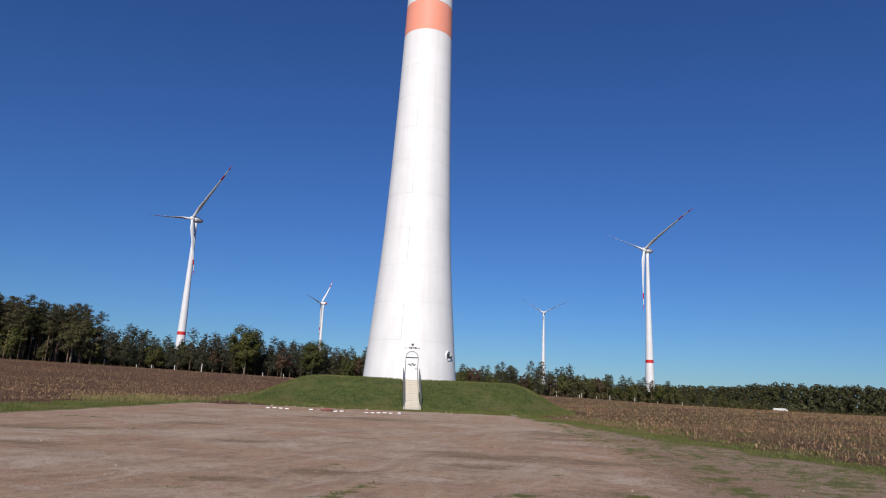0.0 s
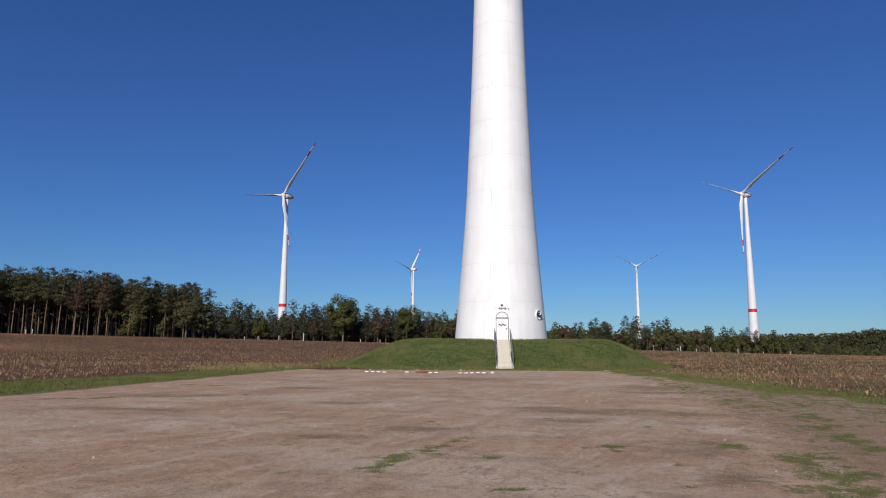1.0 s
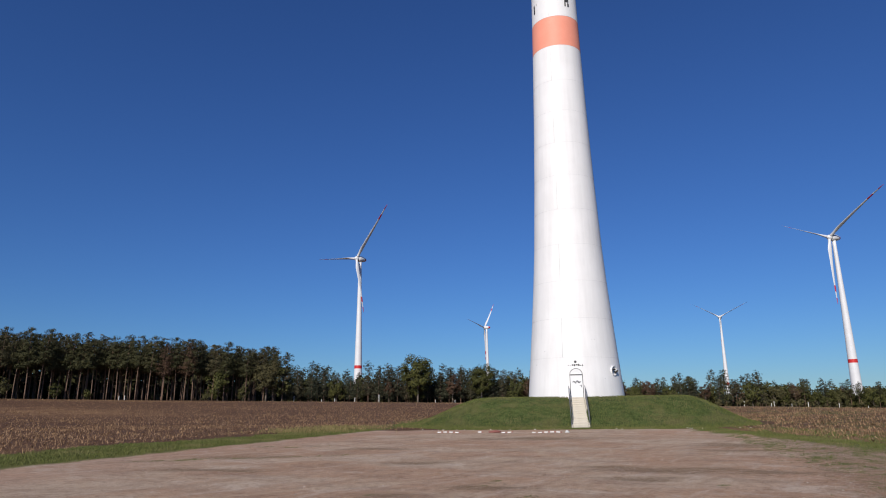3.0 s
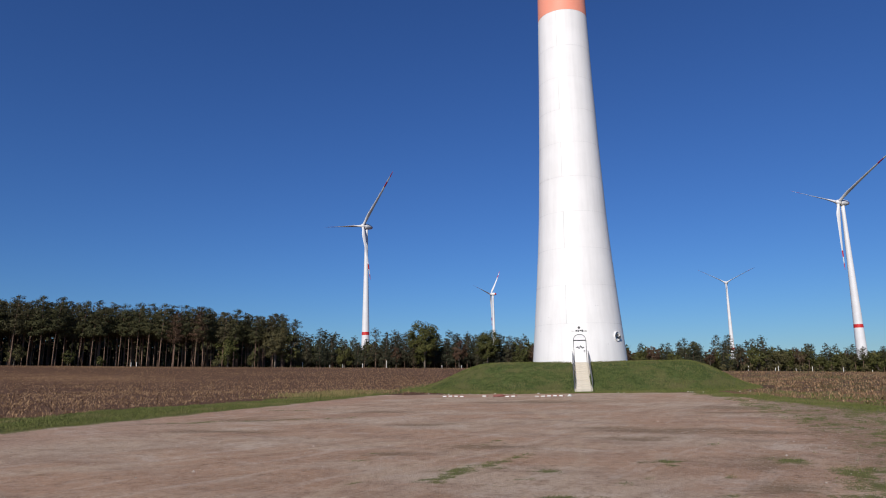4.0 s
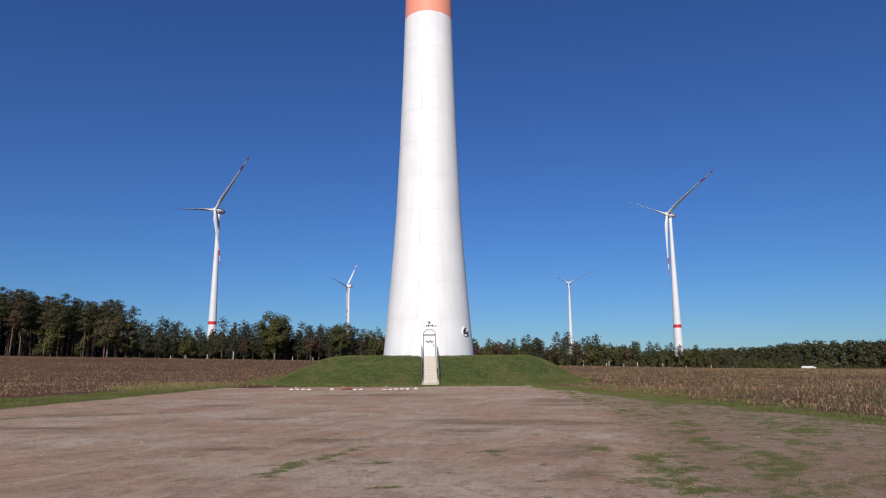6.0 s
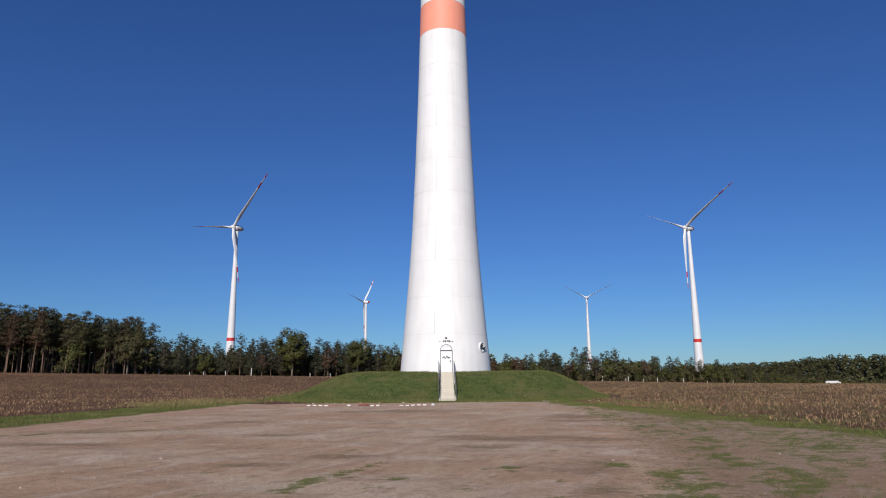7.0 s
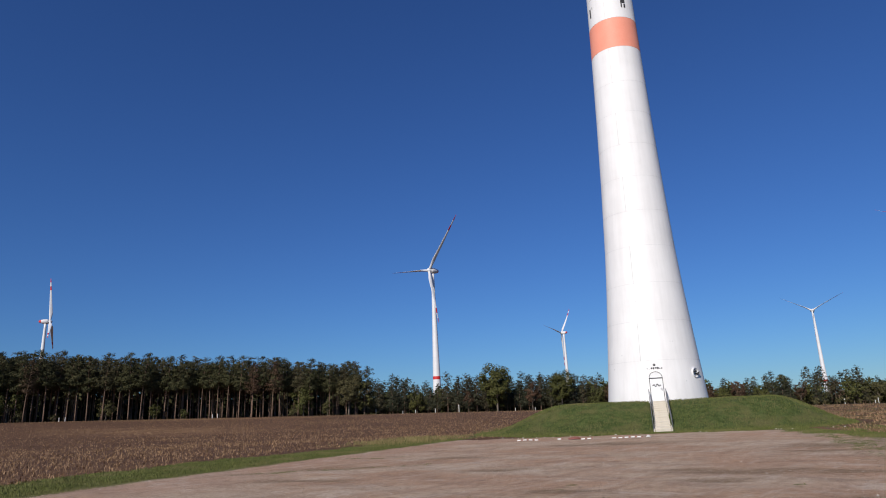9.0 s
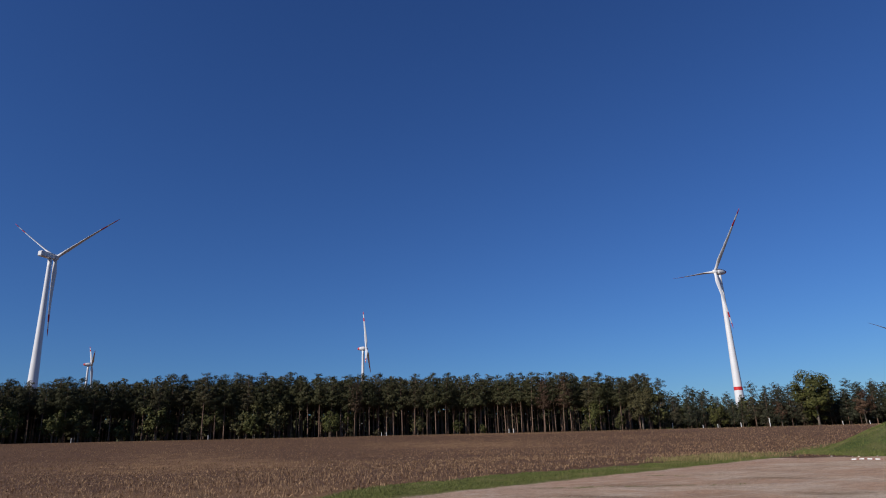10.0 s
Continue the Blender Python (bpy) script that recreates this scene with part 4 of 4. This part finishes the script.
def far_woods():
    """Woods closing the distance, too far to count the trees."""
    rn = np.random.RandomState(8)
    clumps = []
    for az in np.arange(22, 64, 0.26):
        for rank in range(3):
            r = 620 + rank * 25 + rn.uniform(-8, 8)
            x, y = polar(az, r)
            h = rn.uniform(11.5, 14) * np.interp(az, (22, 29, 33, 62), (1.1, 1.4, 1.75, 1.75))
            for k in range(7):
                clumps.append(((x + rn.uniform(-2.5, 2.5), y + rn.uniform(-2, 2), float(ground_z(x, y)) + h * (k + 0.4) / 7), rn.uniform(2.2, 3.2)))
    V, F = leaf_cloud(rn, clumps, 7, 0.95, 0.85)
    tagged(raw("far_woods", V, F, M_PINE), "distant dark green mixed woods on the horizon", "woods", kind="stuff")
    clumps = []
    for az in np.arange(-86, 36, 0.5):
        for rank in range(3 if az < -22 else 2):
            r = (227 if az < -22 else 254 if az < 4 else float(np.interp(az, (4, 13, 25, 41), (290, 313, 372, 447)))) + rank * 5 + rn.uniform(0, 3)
            x, y = polar(az, r)
            h = (12 if az < -23 else 6.5 if az < 4 else 5.5) * rn.uniform(0.8, 1.05)
            for k in range(6):
                clumps.append(((x + rn.uniform(-1.5, 1.5), y + rn.uniform(-1.5, 1.5), float(ground_z(x, y)) + h * (k + 0.1) / 6 * (0.6 if rank == 2 else 1)), rn.uniform(1.5, 2.1)))
    V, F = leaf_cloud(rn, clumps, 6, 1.2, 0.85)
    tagged(raw("woods_interior", V, F, M_PINE), "dark foliage closing the depth of the woods", "woods", kind="stuff")


joined_trees()
far_woods()
for kind in POOL:
    for ob in POOL[kind]:
        if ob.name not in USED:
            for o in (*ob.children_recursive, ob):
                bpy.data.objects.remove(o)


# ---- roadside posts, barrier boards, far trailer ----
def post(az, r, h, w):
    x, y = polar(az, r)
    m = pose(x, y, float(ground_z(x, y)), 0, 0, -az)
    root = tagged(empty("marker_post", m), "pale weathered wooden post at the field edge", "post", "posts along the field edge")
    body = part("shaft", box(bmesh.new(), (-w, -w, -0.3), (w, w, h), w * 0.2), M_POST, root)
    bm = lathe(bmesh.new(), [(w * 1.3, h), (w * 1.2, h + 0.06), (0.02, h + w * 1.2)], 8, cap=(True, False))
    part("cap", bm, M_WOOD, root)


for az, r, h in ((-34.3, 186, 1.3), (-33.9, 186.5, 1.4), (-20.9, 218, 2.3), (-18.6, 218, 1.3), (-17.5, 218, 1.6), (-15.8, 218, 2.0), (-13.75, 218, 3.2), (-8.9, 220, 1.5), (-7.2, 220, 1.5),
                 (12.4, 274, 2.8), (13.1, 275, 1.3), (16.1, 292, 2.6), (18.0, 298, 1.8), (18.2, 299, 2.8), (19.4, 304, 1.7), (20.5, 310, 2.7), (22.5, 322, 2.7), (24.3, 333, 1.8), (26.2, 342, 2.6), (27.8, 352, 2.5), (29.6, 362, 2.3), (31.2, 372, 1.6), (33.4, 380, 2.0),
                 (-44.8, 186, 1.3), (-45.2, 186, 1.2), (-59.3, 185, 1.4), (-69.0, 184, 1.3)):
    post(az, r, h * 0.8, 0.10 if h > 1.7 else 0.08)


def barrier():
    root = tagged(empty("barrier_tape", pose(-5.9, 40.1, 0, 0, 0, -5)), "red and white barrier band lying along the yard edge", "barrier")
    rn = random.Random(3)
    for k in range(21):
        u = 0.36 * k
        if 4 <= k <= 6 or 8 <= k <= 10 or 13 <= k <= 15:
            continue               # buried or missing stretches
        for name, a, b, mat in (("white_segment", 0.02, 0.235, M_POST), ("red_segment", 0.24, 0.355, M_FADED)):
            bm = bmesh.new()
            f = []
            for x in (u + a, u + (a + b) / 2, u + b):
                y, z = 0.10 * math.sin(x * 1.3) + rn.uniform(-0.015, 0.015), 0.075 + 0.02 * math.sin(x * 2.9)
                f.append([bm.verts.new((x, y + dy, z + dz)) for dy, dz in ((-0.02, -0.06), (0.02, -0.055), (0.025, -0.008), (0.0, 0.0))])
            for p, q in zip(f, f[1:]):
                for i in range(4):
                    bm.faces.new((p[i], p[(i + 1) % 4], q[(i + 1) % 4], q[i]))
            bm.faces.new(f[0][::-1]), bm.faces.new(f[-1])
            part(name, bm, mat, root)
    for name, x, wide, mat, text in (("crumpled_heap", 3.55, 0.45, M_FADED, "dark crumpled red heap of tape"), ("white_end", 7.85, 0.13, M_POST, "crumpled white end of the tape")):
        bm = bmesh.new()
        bmesh.ops.create_icosphere(bm, subdivisions=2, radius=1.0)
        for v in bm.verts:
            v.co = Vector((v.co.x * wide, v.co.y * 0.14, max(-0.3, v.co.z) * 0.10)) * rn.uniform(0.65, 1.2) + Vector((x, 0.05, 0.05))
        part(name, bm, mat, root, text)


barrier()


def trailer():
    x, y = polar(33.2, 205)
    root = tagged(empty("parked_trailer", pose(x, y, float(ground_z(x, y)), 0, 0, -25)), "low white trailer parked on the harvested field", "trailer")
    root.scale = (0.64, 0.64, 0.64)
    part("body", box(bmesh.new(), (-2.6, -1.0, 0.45), (2.2, 1.0, 1.5), 0.2), M_POST, root)
    part("hood", box(bmesh.new(), (2.15, -0.85, 0.45), (3.0, 0.85, 1.1), 0.2), M_POST, root)
    for sx in (-1.5, 1.6):
        for sy in (-1.0, 1.0):
            bm = lathe(bmesh.new(), [(0.2, -0.12), (0.42, -0.11), (0.42, 0.11), (0.2, 0.12)], 16)
            bmesh.ops.transform(bm, matrix=Matrix.Translation((sx, sy, 0.4)) @ Matrix.Rotation(radians(90), 4, "X"), verts=bm.verts)
            part("wheel", bm, M_RUBBER, root)


trailer()


# ---- stubble, tufts and pebbles ----
def slips(rn, x, y, z, h, w, lean):
    """Upright three-sided stalks, slightly leaning."""
    n = len(x)
    a0 = rn.uniform(0, 6.28, n)
    dx, dy = rn.normal(0, lean, n) * h, rn.normal(0, lean, n) * h
    V = []
    for k in range(3):
        a = a0 + 2.094 * k
        V.append(np.stack([x + w * np.cos(a), y + w * np.sin(a), z - 0.03], 1))
    for k in range(3):
        a = a0 + 2.094 * k
        V.append(np.stack([x + dx + w * 0.7 * np.cos(a), y + dy + w * 0.7 * np.sin(a), z + h], 1))
    i = np.arange(n)
    F = [np.stack([i + k * n, i + (k + 1) % 3 * n, i + ((k + 1) % 3 + 3) * n, i + (k + 3) * n], 1) for k in range(3)]
    return np.concatenate(V), np.concatenate(F)


def blades(rn, x, y, z, h, w):
    n = len(x)
    a, b = rn.uniform(0, 6.28, n), rn.uniform(0.1, 0.6, n) * h
    c, q = np.cos(a), np.sin(a)
    V = np.concatenate([np.stack([x - q * w, y + c * w, z - 0.01], 1), np.stack([x + q * w, y - c * w, z - 0.01], 1), np.stack([x + c * b * 0.35, y + q * b * 0.35, z + h * 0.65], 1) + np.stack([q * w * 0.7, -c * w * 0.7, 0 * w], 1), np.stack([x + c * b, y + q * b, z + h], 1)])
    i = np.arange(n)
    return V, np.stack([i, i + n, i + 2 * n, i + 3 * n], 1)


def in_field(x, y):
    left = x < left_field(y) - 0.2
    right = x > right_verge(y) + 0.8
    behind = (np.hypot(x - AX, (y - AY) * 0.95) > 16.2) & (y > 45.5)
    return (left | right | behind) & (np.hypot(x - AX, y - AY) > 15.6)


def stubble():
    rn = np.random.RandomState(31)
    X, Y = [], []
    for row in np.arange(-165, 140, 0.75):
        y = np.arange(-8, 186, 0.16)
        x = row + 0.03 * y + rn.normal(0, 0.05, len(y))
        X.append(x), Y.append(y + rn.normal(0, 0.05, len(y)))
    X, Y = np.concatenate(X), np.concatenate(Y)
    d = np.hypot(X, Y)
    thick = 0.55 + 0.55 * vnoise(X * 0.35, Y, 0.16, 61) + 0.3 * vnoise(X, Y, 0.7, 62)
    keep = in_field(X, Y) & (rn.uniform(size=len(X)) < np.clip(58 / d, 0.2, 0.8) * np.clip(thick, 0.12, 1.2)) & (Y > -0.1 * np.abs(X)) & (d < 184)
    X, Y, d = X[keep], Y[keep], d[keep]
    tall = rn.uniform(0.06, 0.23, len(X))
    wide = rn.uniform(0.006, 0.013, len(X)) * np.clip(d / 38, 1, 2.3)
    k = d < 46
    V, F = slips(rn, X[k], Y[k], ground_z(X[k], Y[k]), tall[k], wide[k], 0.25)
    V2, F2 = blades(rn, X[~k], Y[~k], ground_z(X[~k], Y[~k]), tall[~k], wide[~k])
    tagged(raw("corn_stubble", np.concatenate([V, V2]), np.concatenate([F, F2 + len(V)]), M_STRAW), "rows of pale dry corn stubble on brown soil", "stubble", kind="stuff")
    # fallen leaves and husks
    n = 95000
    r = 14 + 130 * rn.uniform(size=n) ** 1.5
    a = rn.uniform(-1.45, 0.85, n)
    x, y = r * np.sin(a), r * np.cos(a)
    k = in_field(x, y)
    x, y, r = x[k], y[k], r[k]
    n = len(x)
    a, L, w = rn.uniform(0, 6.28, n), rn.uniform(0.06, 0.20, n), rn.uniform(0.008, 0.018, n) * np.clip(r / 35, 1, 2.2)
    z = ground_z(x, y) + 0.02
    c, q = np.cos(a), np.sin(a)
    lift = rn.uniform(0.0, 0.12, n)
    V = np.concatenate([np.stack([x - q * w, y + c * w, z], 1), np.stack([x + q * w, y - c * w, z], 1), np.stack([x + c * L + q * w, y + q * L - c * w, z + lift], 1), np.stack([x + c * L - q * w, y + q * L + c * w, z + lift], 1)])
    i = np.arange(n)
    tagged(raw("corn_husks", V, np.stack([i, i + n, i + 2 * n, i + 3 * n], 1), M_STRAW), "scattered dry corn leaves and husks", "straw", kind="stuff")


stubble()


def grass():
    rn = np.random.RandomState(41)
    n = 560000
    x, y = rn.uniform(-24, 16, n), 3.5 + 46 * rn.uniform(size=n) ** 1.5
    g = yard_masks(x, y)[1]
    near = np.hypot(x, y)
    k = (rn.uniform(size=n) < np.clip((g + 0.3 * vnoise(x, y, 3.0, 6) - 0.37) * 1.6, 0, np.where((x < left_gravel(y)) | (x > right_verge(y) - 1.2), 1.0, 0.6))) & (y < 47.5)
    x, y, near = x[k], y[k], near[k]
    tall = np.where((x < left_gravel(y)) | (x > right_verge(y) - 1.2), 1.9, 1.0)
    V, F = blades(rn, x, y, ground_z(x, y), rn.uniform(0.015, 0.05, len(x)) * tall, rn.uniform(0.002, 0.004, len(x)) * np.clip(near / 9, 1, 4.5))
    tagged(raw("grass_blades", V, F, M_BLADES), "short green grass on verges and yard patches", "grass", kind="stuff")
    n = 72000
    x, y = rn.uniform(AX - 16.5, AX + 16.5, n), rn.uniform(FOOT_Y - 2.6, AY + 3, n)
    h = mound_z(x, y)
    k = ((h > 0.03) | (np.hypot(x - AX, (y - AY) * 0.95) < np.where(x > AX, 14.6, 16.0))) & (np.hypot(x - AX, y - AY) > 4.4) & (np.abs(x - SX + 0.2 * (55.25 - y) / 6.55) > 0.72)
    x, y = x[k], y[k]
    V, F = blades(rn, x, y, ground_z(x, y) + mound_z(x, y), rn.uniform(0.06, 0.16, len(x)), rn.uniform(0.010, 0.018, len(x)))
    tagged(raw("mound_grass", V, F, M_BLADES), "thick short grass on the mound", "grass", kind="stuff")
    # dry tall grass at the corner of the verge
    n = 2600
    x, y = rn.normal(-15.2, 1.6, n), rn.uniform(40, 52, n)
    V, F = blades(rn, x, y, ground_z(x, y), rn.uniform(0.10, 0.32, n), rn.uniform(0.008, 0.014, n))
    tagged(raw("dry_grass", V, F, M_DRY), "tall yellowed grass at the field corner", "grass", kind="stuff")


grass()


def pebbles():
    rn = np.random.RandomState(51)
    n = 16000
    r = 3.5 + 30 * rn.uniform(size=n) ** 1.7
    a = rn.uniform(-1.2, 0.8, n)
    x, y = r * np.sin(a), r * np.cos(a) - 1.0
    gr = yard_masks(x, y)[0]
    k = gr > 0.5
    x, y, r = x[k], y[k], r[k]
    n = len(x)
    s = rn.uniform(0.003, 0.009, n) * (1 + 1.3 * (rn.uniform(size=n) < 0.014)) * np.clip(r / 10, 1, 1.6)
    z = ground_z(x, y) + s * 0.2
    ax = [(1, 0, 0), (0, 1, 0), (-1, 0, 0), (0, -1, 0), (0, 0, 0.8), (0, 0, -0.5)]
    tris = [(0, 1, 4), (1, 2, 4), (2, 3, 4), (3, 0, 4), (1, 0, 5), (2, 1, 5), (3, 2, 5), (0, 3, 5)]
    tr = rn.uniform(0, 6.28, n)
    V = []
    for px, py, pz in ax:
        j = rn.uniform(0.7, 1.3, n) * s
        V.append(np.stack([x + j * (px * np.cos(tr) - py * np.sin(tr)), y + j * (px * np.sin(tr) + py * np.cos(tr)), z + j * pz], 1))
    i = np.arange(n)
    F = np.concatenate([np.stack([i + a * n, i + b * n, i + c * n], 1) for a, b, c in tris])
    tagged(raw("pebbles", np.concatenate(V), F, M_STONE), "loose pale pebbles on the gravel yard", "gravel", kind="stuff")


pebbles()


def edge_stones():
    rn = random.Random(77)
    for k in range(26):
        x = rn.choice((rn.uniform(-8, 2), rn.uniform(4.5, 14)))
        y = 44.9 + rn.uniform(-0.5, 0.9)
        bm = bmesh.new()
        bmesh.ops.create_icosphere(bm, subdivisions=1, radius=rn.uniform(0.025, 0.055))
        for v in bm.verts:
            v.co = Vector((v.co.x * 1.5, v.co.y, v.co.z * 0.7)) * rn.uniform(0.8, 1.2)
        ob = obj("stone", bm, M_STEP)
        ob.matrix_world = pose(x, y, float(ground_z(x, y)) + 0.02, 0, 0, rn.uniform(0, 360))
        tagged(ob, "pale fist-sized stone at the mound foot", "stone", "stones along the mound foot")


edge_stones()
